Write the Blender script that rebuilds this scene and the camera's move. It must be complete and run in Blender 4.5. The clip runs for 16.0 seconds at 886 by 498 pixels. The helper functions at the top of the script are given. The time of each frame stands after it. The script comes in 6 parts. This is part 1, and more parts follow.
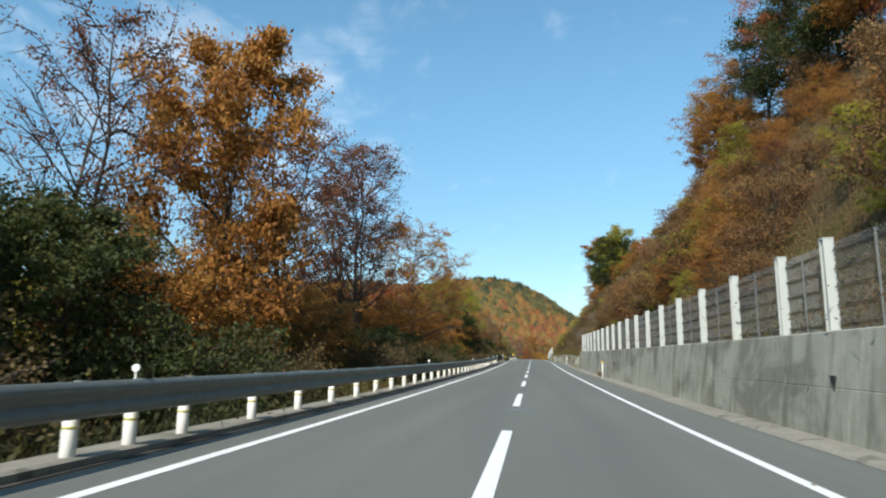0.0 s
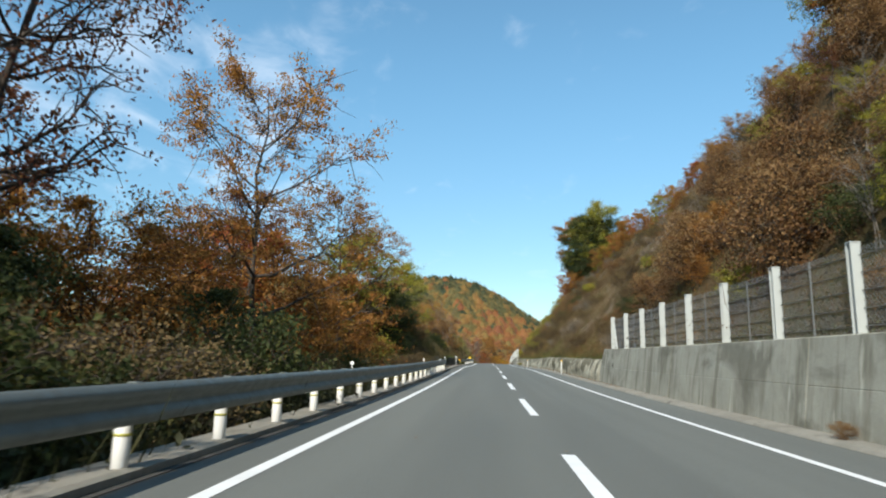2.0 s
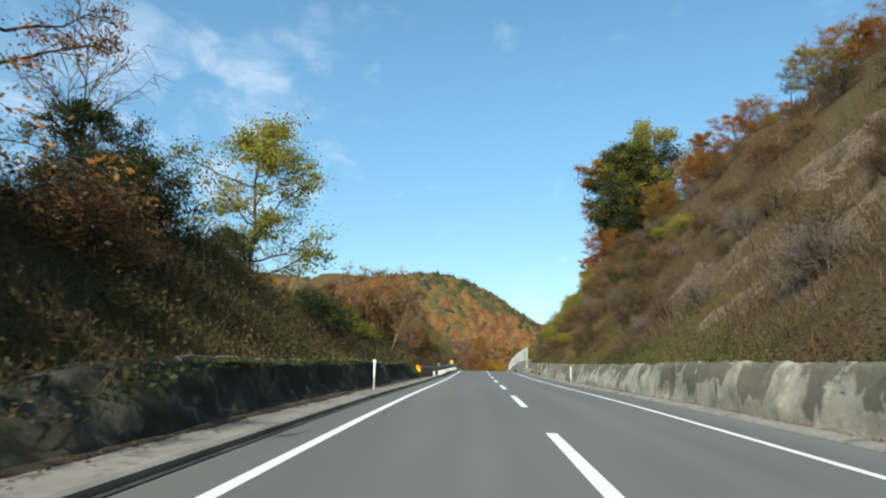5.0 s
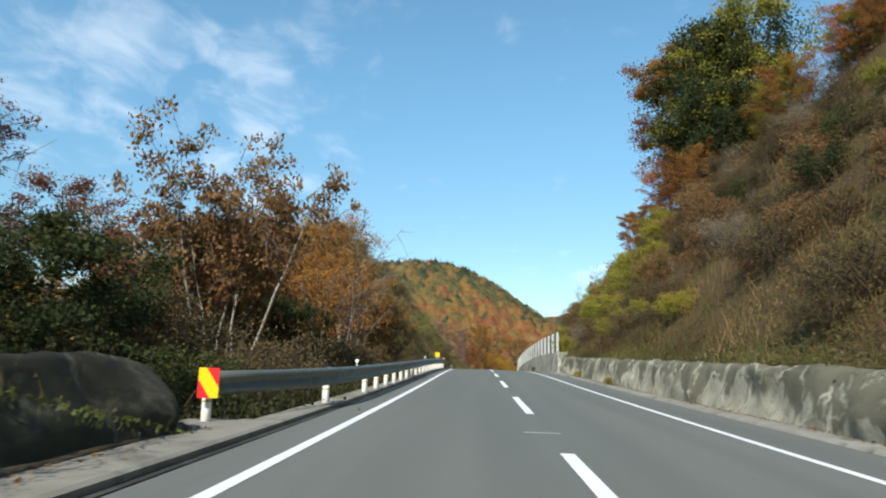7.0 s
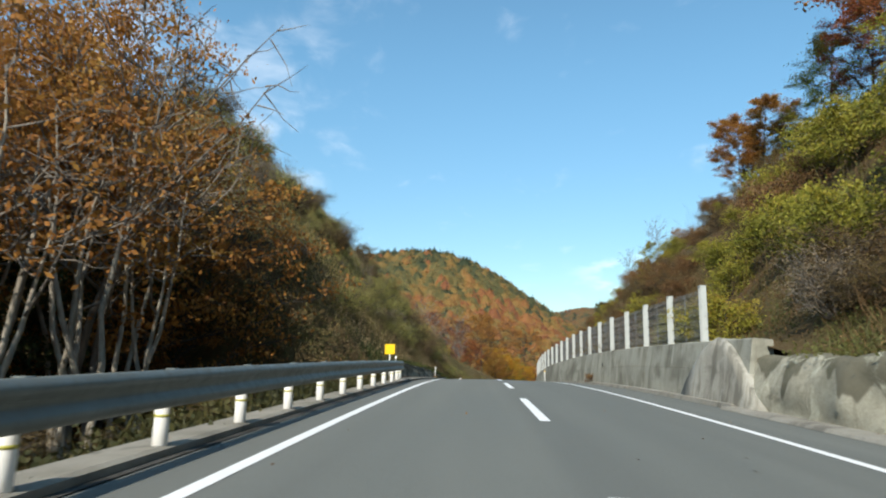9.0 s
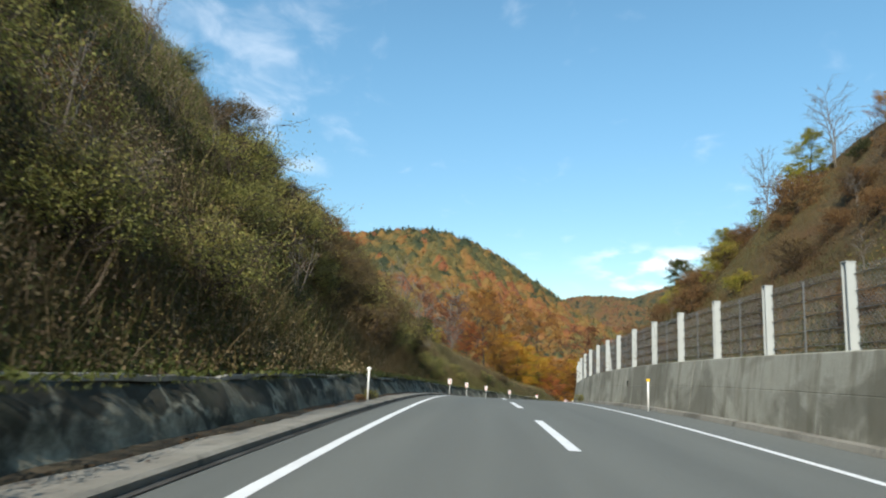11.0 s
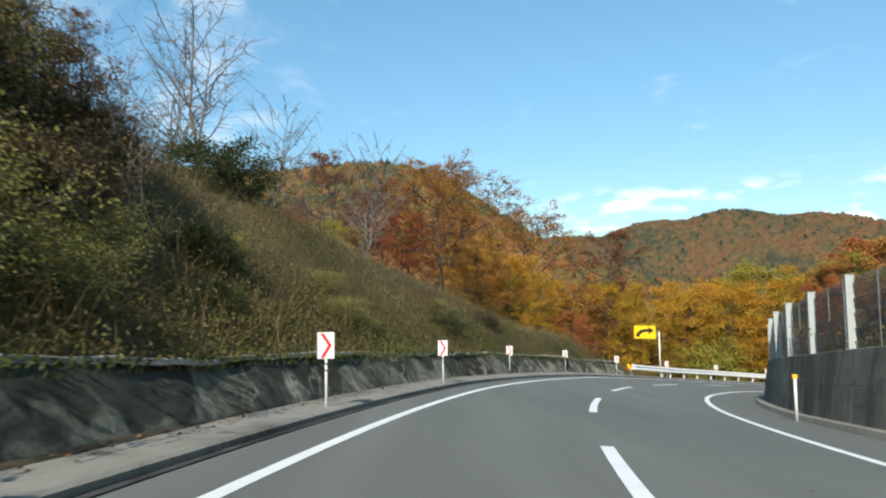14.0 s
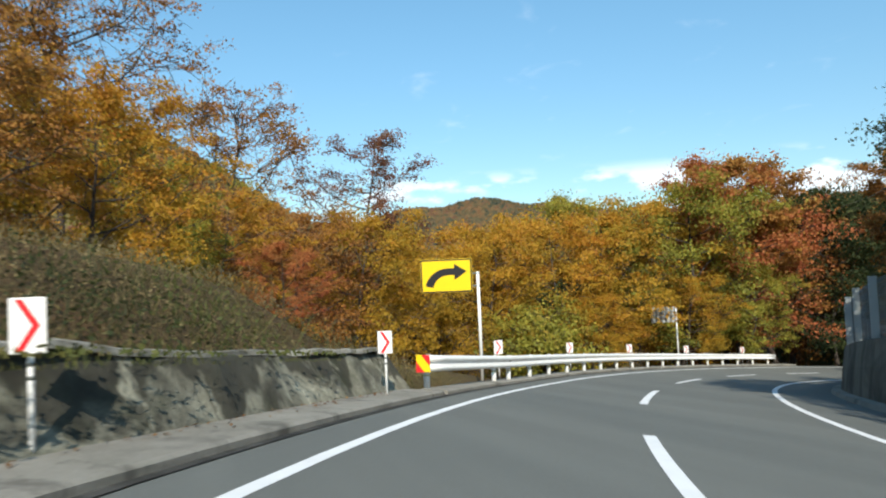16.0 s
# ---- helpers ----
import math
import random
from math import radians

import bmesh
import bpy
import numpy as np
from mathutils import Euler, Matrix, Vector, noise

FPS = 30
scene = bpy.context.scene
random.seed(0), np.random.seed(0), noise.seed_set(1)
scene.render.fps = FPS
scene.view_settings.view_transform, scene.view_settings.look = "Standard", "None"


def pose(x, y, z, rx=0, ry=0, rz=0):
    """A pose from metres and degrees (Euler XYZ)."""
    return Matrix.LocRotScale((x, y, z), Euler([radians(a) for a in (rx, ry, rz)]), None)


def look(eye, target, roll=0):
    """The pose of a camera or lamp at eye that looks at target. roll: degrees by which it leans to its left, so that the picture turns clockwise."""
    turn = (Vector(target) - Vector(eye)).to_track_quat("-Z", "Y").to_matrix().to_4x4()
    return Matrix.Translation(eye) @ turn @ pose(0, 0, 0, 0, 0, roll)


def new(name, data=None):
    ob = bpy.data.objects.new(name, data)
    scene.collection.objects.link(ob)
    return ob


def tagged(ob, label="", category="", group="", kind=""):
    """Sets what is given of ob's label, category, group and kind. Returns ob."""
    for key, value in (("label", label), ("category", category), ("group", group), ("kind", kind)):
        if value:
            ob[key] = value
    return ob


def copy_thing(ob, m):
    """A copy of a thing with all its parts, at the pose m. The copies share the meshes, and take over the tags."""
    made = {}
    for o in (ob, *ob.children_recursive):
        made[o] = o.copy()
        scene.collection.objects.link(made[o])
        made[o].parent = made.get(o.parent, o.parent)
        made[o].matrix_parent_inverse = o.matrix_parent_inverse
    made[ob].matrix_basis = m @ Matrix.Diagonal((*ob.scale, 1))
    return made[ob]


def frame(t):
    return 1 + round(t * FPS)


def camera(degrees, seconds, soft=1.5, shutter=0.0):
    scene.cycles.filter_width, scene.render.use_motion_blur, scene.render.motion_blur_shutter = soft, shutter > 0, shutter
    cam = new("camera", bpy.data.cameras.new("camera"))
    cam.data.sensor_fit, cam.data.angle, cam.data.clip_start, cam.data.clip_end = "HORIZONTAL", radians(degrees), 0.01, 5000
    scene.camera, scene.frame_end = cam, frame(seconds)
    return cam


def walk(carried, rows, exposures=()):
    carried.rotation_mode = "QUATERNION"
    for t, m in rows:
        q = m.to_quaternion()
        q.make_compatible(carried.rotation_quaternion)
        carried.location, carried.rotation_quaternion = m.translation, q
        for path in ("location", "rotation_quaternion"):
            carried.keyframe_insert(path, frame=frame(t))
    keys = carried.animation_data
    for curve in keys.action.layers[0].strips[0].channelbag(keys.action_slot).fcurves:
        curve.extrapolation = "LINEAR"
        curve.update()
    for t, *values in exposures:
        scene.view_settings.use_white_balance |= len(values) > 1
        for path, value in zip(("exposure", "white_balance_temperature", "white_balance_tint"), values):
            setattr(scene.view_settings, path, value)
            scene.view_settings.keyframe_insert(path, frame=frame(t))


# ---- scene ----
# ---- camera ----
PATH = [
    (0.0, 0.389, -4.733, 1.036, 99.82, -0.78, 7.97),
    (0.5, -0.242, 3.702, 1.026, 99.79, -1.36, 8.02),
    (1.0, -0.656, 11.752, 1.032, 99.92, -1.28, 5.86),
    (1.5, -0.855, 19.453, 1.061, 100.25, -1.19, 4.60),
    (2.0, -0.900, 27.589, 1.107, 100.19, -1.20, 3.97),
    (2.4, -0.925, 34.116, 1.148, 100.34, -1.37, 3.89),
    (3.0, -0.993, 43.502, 1.214, 100.13, -1.51, 3.31),
    (3.5, -1.030, 51.472, 1.293, 100.47, -1.21, 3.14),
    (4.0, -0.997, 59.639, 1.401, 100.58, -1.01, 3.11),
    (4.4, -1.010, 66.025, 1.496, 100.33, -0.83, 3.03),
    (4.6, -1.025, 69.266, 1.545, 100.60, -0.77, 3.10),
    (6.8, -0.974, 104.626, 1.864, 99.66, -1.24, 3.14),
    (7.0, -0.999, 107.654, 1.871, 99.92, -1.22, 3.10),
    (7.5, -1.025, 115.569, 1.900, 100.14, -1.10, 3.13),
    (8.0, -0.979, 123.865, 1.950, 100.36, -0.90, 3.29),
    (8.2, -0.960, 127.260, 1.976, 100.21, -0.96, 3.16),
    (10.3, -1.102, 160.877, 2.174, 99.03, -1.61, 3.60),
    (10.5, -1.147, 164.055, 2.144, 98.92, -1.66, 3.43),
    (11.0, -1.225, 171.807, 2.002, 98.46, -2.02, 3.23),
    (11.5, -1.249, 179.322, 1.775, 97.60, -2.25, 3.28),
    (12.0, -1.273, 187.018, 1.451, 97.00, -2.20, 3.02),
    (12.2, -1.257, 190.075, 1.298, 96.63, -2.23, 2.84),
    (12.5, -1.215, 194.629, 1.046, 96.05, -2.10, 2.58),
    (12.6, -1.192, 196.143, 0.956, 95.89, -1.95, 2.50),
    (13.0, -1.037, 202.193, 0.559, 95.72, -0.95, 1.96),
    (13.4, -0.813, 208.266, 0.103, 95.02, -0.32, 1.70),
    (13.5, -0.744, 209.777, -0.019, 94.79, -0.14, 1.56),
    (13.6, -0.667, 211.288, -0.145, 94.63, 0.03, 1.41),
    (14.0, -0.294, 217.286, -0.681, 93.97, 0.86, 0.37),
    (14.5, 0.606, 224.650, -1.410, 93.51, 1.66, -2.83),
    (15.0, 2.176, 232.143, -2.194, 93.17, 2.31, -8.05),
    (15.2, 2.918, 234.972, -2.498, 92.93, 2.49, -10.39),
    (15.4, 3.756, 237.765, -2.809, 92.92, 2.64, -12.81),
    (15.7, 5.282, 241.914, -3.292, 92.89, 2.68, -16.61),
    (16.0, 7.164, 246.049, -3.806, 92.40, 2.46, -20.71),
]
cam = camera(69.96, 16.0, soft=2.1, shutter=0.09)
walk(cam, [(t, pose(x, y, z, rx, ry, rz)) for t, x, y, z, rx, ry, rz in PATH], [(0.0, 0.45)])

# ---- sky and sun ----
SUN_AZ, SUN_EL = radians(197), radians(39)     # the sun's bearing, clockwise from +y, and its height
world = bpy.data.worlds.new("sky")
scene.world = world
world.use_nodes = True
wn, wl = world.node_tree.nodes, world.node_tree.links
wn.clear()


def wnode(kind, **values):
    n = wn.new(kind)
    for k, v in values.items():
        n.inputs[k].default_value = v
    return n


sky = wn.new("ShaderNodeTexSky")
sky.sky_type, sky.sun_disc = "NISHITA", False
sky.sun_elevation, sky.sun_rotation = SUN_EL, SUN_AZ
sky.air_density, sky.dust_density, sky.ozone_density = 1.0, 0.3, 1.6
coord = wn.new("ShaderNodeTexCoord")
split = wn.new("ShaderNodeSeparateXYZ")
wl.new(coord.outputs["Generated"], split.inputs[0])
# thin high cloud: streaks stretched along the wind
lift = wn.new("ShaderNodeMath")
lift.operation = "ADD"
lift.inputs[1].default_value = 0.18
wl.new(split.outputs["Z"], lift.inputs[0])
flat = wn.new("ShaderNodeVectorMath")
flat.operation = "DIVIDE"
wl.new(coord.outputs["Generated"], flat.inputs[0])
comb = wn.new("ShaderNodeCombineXYZ")
for axis in "XYZ":
    wl.new(lift.outputs[0], comb.inputs[axis])
wl.new(comb.outputs[0], flat.inputs[1])
spin = wn.new("ShaderNodeMapping")
spin.inputs["Rotation"].default_value = (0, 0, radians(35))
spin.inputs["Location"].default_value = (0.55, 0.2, 0)
spin.inputs["Scale"].default_value = (2.6, 2.0, 0.5)
wl.new(flat.outputs[0], spin.inputs[0])
puff = wnode("ShaderNodeTexNoise", Scale=2.3, Detail=8.0, Roughness=0.55, Distortion=0.4)
wl.new(spin.outputs[0], puff.inputs["Vector"])


def lobe(bearing, height, inner, outer):
    """1 round a direction of the sky, falling to 0 at the outer angle."""
    n = wn.new("ShaderNodeVectorMath")
    n.operation = "DOT_PRODUCT"
    b, e = radians(bearing), radians(height)
    n.inputs[1].default_value = (math.sin(b) * math.cos(e), math.cos(b) * math.cos(e), math.sin(e))
    wl.new(coord.outputs["Generated"], n.inputs[0])
    r = wn.new("ShaderNodeMapRange")
    r.interpolation_type = "SMOOTHSTEP"
    r.inputs["From Min"].default_value, r.inputs["From Max"].default_value = math.cos(radians(outer)), math.cos(radians(inner))
    wl.new(n.outputs["Value"], r.inputs["Value"])
    return r.outputs[0]


def wmath(op, a, b):
    n = wn.new("ShaderNodeMath")
    n.operation = op
    for i, v in enumerate((a, b)):
        if hasattr(v, "is_linked"):
            wl.new(v, n.inputs[i])
        else:
            n.inputs[i].default_value = v
    return n.outputs[0]


gather = wmath("MAXIMUM", wmath("MAXIMUM", lobe(-36, 26, 2, 17), lobe(-21, 20, 1, 11)), wmath("MULTIPLY", lobe(-14, 27, 1, 6), 0.7))
gather = wmath("MAXIMUM", gather, wmath("MULTIPLY", lobe(120, 30, 10, 60), 0.8))
thin = wn.new("ShaderNodeMapRange")
thin.interpolation_type = "SMOOTHSTEP"
thin.inputs["From Min"].default_value, thin.inputs["From Max"].default_value = 0.38, 0.74
thin.inputs["To Max"].default_value = 0.32
wl.new(wmath("ADD", puff.outputs["Fac"], wmath("MULTIPLY", wmath("SUBTRACT", gather, 1.0), 0.22)), thin.inputs["Value"])
# low heaped cloud near the horizon
heap = wnode("ShaderNodeTexNoise", Scale=7.0, Detail=7.0, Roughness=0.5)
heap_map = wn.new("ShaderNodeMapping")
heap_map.inputs["Scale"].default_value = (1.3, 1.3, 3.4)
heap_map.inputs["Location"].default_value = (0.35, 0.1, 0.0)
wl.new(coord.outputs["Generated"], heap_map.inputs[0])
wl.new(heap_map.outputs[0], heap.inputs["Vector"])
low = wn.new("ShaderNodeMapRange")
low.interpolation_type = "SMOOTHSTEP"
low.inputs["From Min"].default_value, low.inputs["From Max"].default_value = 0.165, 0.135
wl.new(split.outputs["Z"], low.inputs["Value"])
heap_cut = wn.new("ShaderNodeMapRange")
heap_cut.interpolation_type = "SMOOTHSTEP"
heap_cut.inputs["From Min"].default_value, heap_cut.inputs["From Max"].default_value = 0.49, 0.60
heap_cut.inputs["To Max"].default_value = 0.72
wl.new(heap.outputs["Fac"], heap_cut.inputs["Value"])
heap_low = wn.new("ShaderNodeMath")
heap_low.operation = "MULTIPLY"
wl.new(heap_cut.outputs[0], heap_low.inputs[0])
wl.new(wmath("MULTIPLY", low.outputs[0], wmath("MAXIMUM", lobe(34, 8, 19, 27), lobe(-150, 10, 20, 60))), heap_low.inputs[1])
both = wn.new("ShaderNodeMath")
both.operation = "MAXIMUM"
wl.new(thin.outputs[0], both.inputs[0])
wl.new(heap_low.outputs[0], both.inputs[1])
clouded = wn.new("ShaderNodeMix")
clouded.data_type = "RGBA"
clouded.inputs["B"].default_value = (7.0, 7.3, 7.7, 1)
wl.new(both.outputs[0], clouded.inputs["Factor"])
clear = wn.new("ShaderNodeMix")
clear.data_type, clear.blend_type = "RGBA", "MULTIPLY"
clear.inputs["Factor"].default_value, clear.inputs["B"].default_value = 1.0, (0.81, 1.14, 1.09, 1)
wl.new(sky.outputs[0], clear.inputs["A"])
# the pale band of haze low in the sky is thinner than in the model
haze = wn.new("ShaderNodeMapRange")
haze.interpolation_type = "SMOOTHSTEP"
haze.inputs["From Min"].default_value, haze.inputs["From Max"].default_value = 0.0, 0.5
wl.new(split.outputs["Z"], haze.inputs["Value"])
veil = wn.new("ShaderNodeMix")
veil.data_type = "RGBA"
veil.inputs["A"].default_value, veil.inputs["B"].default_value = (0.74, 0.62, 0.64, 1), (1, 1, 1, 1)
wl.new(haze.outputs[0], veil.inputs["Factor"])
thinner = wn.new("ShaderNodeVectorMath")
thinner.operation = "MULTIPLY"
wl.new(clear.outputs["Result"], thinner.inputs[0])
wl.new(veil.outputs["Result"], thinner.inputs[1])
wl.new(thinner.outputs[0], clouded.inputs["A"])
back = wnode("ShaderNodeBackground", Strength=0.14)
wl.new(clouded.outputs["Result"], back.inputs["Color"])
wl.new(back.outputs[0], wn.new("ShaderNodeOutputWorld").inputs[0])

sun = new("sun", bpy.data.lights.new("sun", "SUN"))
sun.data.energy, sun.data.angle, sun.data.color = 4.4, radians(0.5), (1.0, 0.93, 0.81)
to_sun = Vector((math.sin(SUN_AZ) * math.cos(SUN_EL), math.cos(SUN_AZ) * math.cos(SUN_EL), math.sin(SUN_EL)))
sun.matrix_world = look(to_sun * 200, (0, 0, 0))


# ---- materials ----
class Mat:
    """A small wrapper round a node material."""

    def __init__(self, name):
        self.m = bpy.data.materials.new(name)
        self.m.use_nodes = True
        self.n, self.l = self.m.node_tree.nodes, self.m.node_tree.links
        self.n.clear()
        self.out = self.n.new("ShaderNodeOutputMaterial")

    def node(self, kind, **values):
        n = self.n.new(kind)
        for k, v in values.items():
            if hasattr(v, "is_linked"):
                self.l.new(v, n.inputs[k])
            else:
                n.inputs[k].default_value = v
        return n

    def where(self, scale=(1, 1, 1), kind="Object"):
        m = self.node("ShaderNodeMapping", Scale=scale)
        self.l.new(self.n.new("ShaderNodeTexCoord").outputs[kind], m.inputs[0])
        return m.outputs[0]

    def noise(self, scale, detail=4.0, rough=0.55, vec=None, distortion=0.0):
        n = self.node("ShaderNodeTexNoise", Scale=scale, Detail=detail, Roughness=rough, Distortion=distortion)
        self.l.new(vec or self.where(), n.inputs["Vector"])
        return n.outputs["Fac"]

    def ramp(self, fac, stops):
        r = self.n.new("ShaderNodeValToRGB")
        e = r.color_ramp.elements
        while len(e) < len(stops):
            e.new(0.5)
        for el, (p, c) in zip(e, stops):
            el.position, el.color = p, (c, c, c, 1) if isinstance(c, (int, float)) else (*c, 1)
        self.l.new(fac, r.inputs[0])
        return r.outputs[0]

    def mix(self, fac, a, b, blend="MIX"):
        n = self.n.new("ShaderNodeMix")
        n.data_type, n.blend_type = "RGBA", blend
        for k, v in (("Factor", fac), ("A", a), ("B", b)):
            if hasattr(v, "is_linked"):
                self.l.new(v, n.inputs[k])
            else:
                n.inputs[k].default_value = v if k == "Factor" else (*v, 1)
        return n.outputs["Result"]

    def math(self, op, a, b):
        n = self.n.new("ShaderNodeMath")
        n.operation = op
        for i, v in enumerate((a, b)):
            if hasattr(v, "is_linked"):
                self.l.new(v, n.inputs[i])
            else:
                n.inputs[i].default_value = v
        return n.outputs[0]

    def finish(self, color, rough=0.8, metal=0.0, bump=None, depth=0.02, spec=0.4):
        p = self.node("ShaderNodeBsdfPrincipled", Metallic=metal)
        for k, v in (("Base Color", color), ("Roughness", rough)):
            if hasattr(v, "is_linked"):
                self.l.new(v, p.inputs[k])
            else:
                p.inputs[k].default_value = v if k == "Roughness" else (*v, 1)
        p.inputs["Specular IOR Level"].default_value = spec
        if bump is not None:
            b = self.node("ShaderNodeBump", Strength=0.6, Distance=depth)
            self.l.new(bump, b.inputs["Height"])
            self.l.new(b.outputs[0], p.inputs["Normal"])
        self.l.new(p.outputs[0], self.out.inputs[0])
        return self.m


def asphalt_mat():
    a = Mat("asphalt")
    grain = a.noise(90, 3, 0.7)
    broad = a.noise(0.5, 5, 0.6, a.where((1, 0.12, 1)))
    tracks = a.noise(1.1, 2, 0.5, a.where((1, 0.02, 1)))
    c = a.ramp(grain, [(0.3, (0.088, 0.094, 0.085)), (0.7, (0.174, 0.183, 0.166))])
    c = a.mix(a.ramp(broad, [(0.35, 0.0), (0.7, 0.55)]), c, (0.179, 0.187, 0.170))
    c = a.mix(a.ramp(tracks, [(0.4, 0.0), (0.62, 0.35)]), c, (0.10, 0.105, 0.097))
    return a.finish(c, a.ramp(broad, [(0.3, 0.78), (0.7, 0.95)]), bump=grain, depth=0.006, spec=0.3)


def paint_mat(name, color, wear=(0.16, 0.165, 0.16), amount=0.5):
    a = Mat(name)
    chips = a.noise(26, 5, 0.7)
    dirt = a.noise(2.2, 4, 0.6)
    c = a.mix(a.ramp(chips, [(0.62, 0.0), (0.75, amount)]), color, wear)
    c = a.mix(a.ramp(dirt, [(0.45, 0.0), (0.8, 0.3)]), c, tuple(0.6 * v for v in color))
    return a.finish(c, 0.6, bump=chips, depth=0.002)


def concrete_mat(name, light, dark, stain, stain_low=0.46, moss=0.0, pale=0.62, blotch=0.5, fine=0.55):
    a = Mat(name)
    grain = a.noise(30, 5, 0.65)
    broad = a.noise(0.8, 6, 0.62)
    runs = a.noise(1.0, 5, 0.62, a.where((1.6, 1.6, 0.22)), 0.4)
    patches = a.noise(0.33, 5, 0.6, a.where((1, 1, 1.5)), 0.6)
    c = a.ramp(broad, [(0.3, dark), (0.68, light)])
    c = a.mix(a.ramp(grain, [(0.3, 0.35), (0.7, 0.0)]), c, tuple(0.55 * v for v in dark))
    c = a.mix(a.ramp(runs, [(stain_low, 0.0), (stain_low + 0.09, 0.82)]), c, stain)
    fine_runs = a.noise(1.0, 4, 0.6, a.where((5.5, 5.5, 0.3)), 0.3)
    c = a.mix(a.ramp(fine_runs, [(0.52, 0.0), (0.66, fine)]), c, tuple(1.3 * v for v in stain))
    c = a.mix(a.ramp(patches, [(blotch, 0.0), (blotch + 0.1, 0.65)]), c, tuple(0.7 * v for v in stain))
    white = a.noise(0.9, 4, 0.7, a.where((2.4, 2.4, 0.16)), 0.2)
    c = a.mix(a.ramp(white, [(pale, 0.0), (pale + 0.08, 0.65)]), c, tuple(min(0.6, 1.35 * v) for v in light))
    if moss:
        c = a.mix(a.ramp(a.noise(1.1, 6, 0.62), [(0.5, 0.0), (0.78, moss)]), c, (0.045, 0.05, 0.022))
    return a.finish(c, 0.9, bump=grain, depth=0.02, spec=0.25)


def sprayed_mat(name, light, dark, stain, moss=0.5, cover=0.5, tongues=0.5):
    """Sprayed concrete: blotched, with mossy stains, pale seams where it has cracked and a few rain runs."""
    a = Mat(name)
    grain = a.noise(24, 6, 0.7)
    broad = a.noise(1.4, 6, 0.65, None, 0.5)
    blots = a.noise(0.55, 6, 0.68, a.where((1, 1, 1.4)), 0.9)
    runs = a.noise(1.0, 4, 0.6, a.where((2.6, 2.6, 0.35)), 0.6)
    seam = a.node("ShaderNodeTexVoronoi", Scale=0.75)
    seam.feature = "DISTANCE_TO_EDGE"
    bent = a.node("ShaderNodeVectorMath")
    bent.operation = "ADD"
    wob = a.node("ShaderNodeTexNoise", Scale=1.6, Detail=4.0)
    a.l.new(a.where(), wob.inputs["Vector"])
    a.l.new(a.where((1, 0.8, 0.7)), bent.inputs[0])
    a.l.new(wob.outputs["Color"], bent.inputs[1])
    a.l.new(bent.outputs[0], seam.inputs["Vector"])
    c = a.ramp(broad, [(0.32, dark), (0.62, light)])
    c = a.mix(a.ramp(grain, [(0.35, 0.4), (0.65, 0.0)]), c, tuple(0.5 * v for v in dark))
    c = a.mix(a.ramp(blots, [(cover - 0.06, 0.0), (cover + 0.06, 0.8)]), c, stain)
    rise = a.n.new("ShaderNodeAttribute")
    rise.attribute_name = "bunch"
    hang = a.noise(0.75, 3, 0.55, a.where((1, 1, 0.25)), 0.3)
    edge = a.math("ADD", rise.outputs["Fac"], a.math("MULTIPLY", a.math("SUBTRACT", hang, 0.5), 3.4))
    edge = a.math("ADD", edge, a.math("MULTIPLY", a.math("SUBTRACT", broad, 0.5), 0.5))
    c = a.mix(a.ramp(edge, [(tongues, 0.0), (tongues + 0.1, 0.85)]), c, stain)
    c = a.mix(a.ramp(runs, [(0.58, 0.0), (0.68, 0.5)]), c, tuple(1.2 * v for v in stain))
    c = a.mix(a.ramp(a.noise(1.9, 6, 0.7), [(0.5, 0.0), (0.72, moss)]), c, (0.05, 0.055, 0.022))
    c = a.mix(a.math("MULTIPLY", a.ramp(seam.outputs["Distance"], [(0.0, 0.75), (0.045, 0.0)]), a.ramp(broad, [(0.45, 0.0), (0.6, 1.0)])), c, tuple(min(0.62, 1.3 * v) for v in light))
    return a.finish(c, 0.9, bump=grain, depth=0.03, spec=0.22)


def soil_mat():
    a = Mat("dry_grass_slope")
    fine = a.noise(7, 6, 0.7)
    broad = a.noise(0.12, 6, 0.62)
    mid = a.noise(0.7, 5, 0.65)
    c = a.ramp(fine, [(0.3, (0.045, 0.032, 0.016)), (0.55, (0.10, 0.068, 0.033)), (0.75, (0.16, 0.115, 0.06))])
    c = a.mix(a.ramp(broad, [(0.45, 0.0), (0.6, 0.6)]), c, (0.09, 0.085, 0.026))
    c = a.mix(a.ramp(mid, [(0.5, 0.0), (0.68, 0.55)]), c, (0.12, 0.062, 0.03))
    return a.finish(c, 0.95, bump=fine, depth=0.15, spec=0.15)


def forest_floor_mat():
    """Low growth under the far woods: olive, orange and dark patches of several metres."""
    a = Mat("forest_floor")
    clump = a.noise(0.22, 5, 0.7)
    broad = a.noise(0.03, 4, 0.6)
    c = a.ramp(clump, [(0.34, (0.03, 0.032, 0.014)), (0.47, (0.09, 0.075, 0.025)), (0.56, (0.18, 0.11, 0.03)), (0.68, (0.24, 0.12, 0.032))])
    c = a.mix(a.ramp(broad, [(0.42, 0.0), (0.6, 0.55)]), c, (0.075, 0.075, 0.026))
    return a.finish(c, 0.95, bump=clump, depth=2.5, spec=0.1)


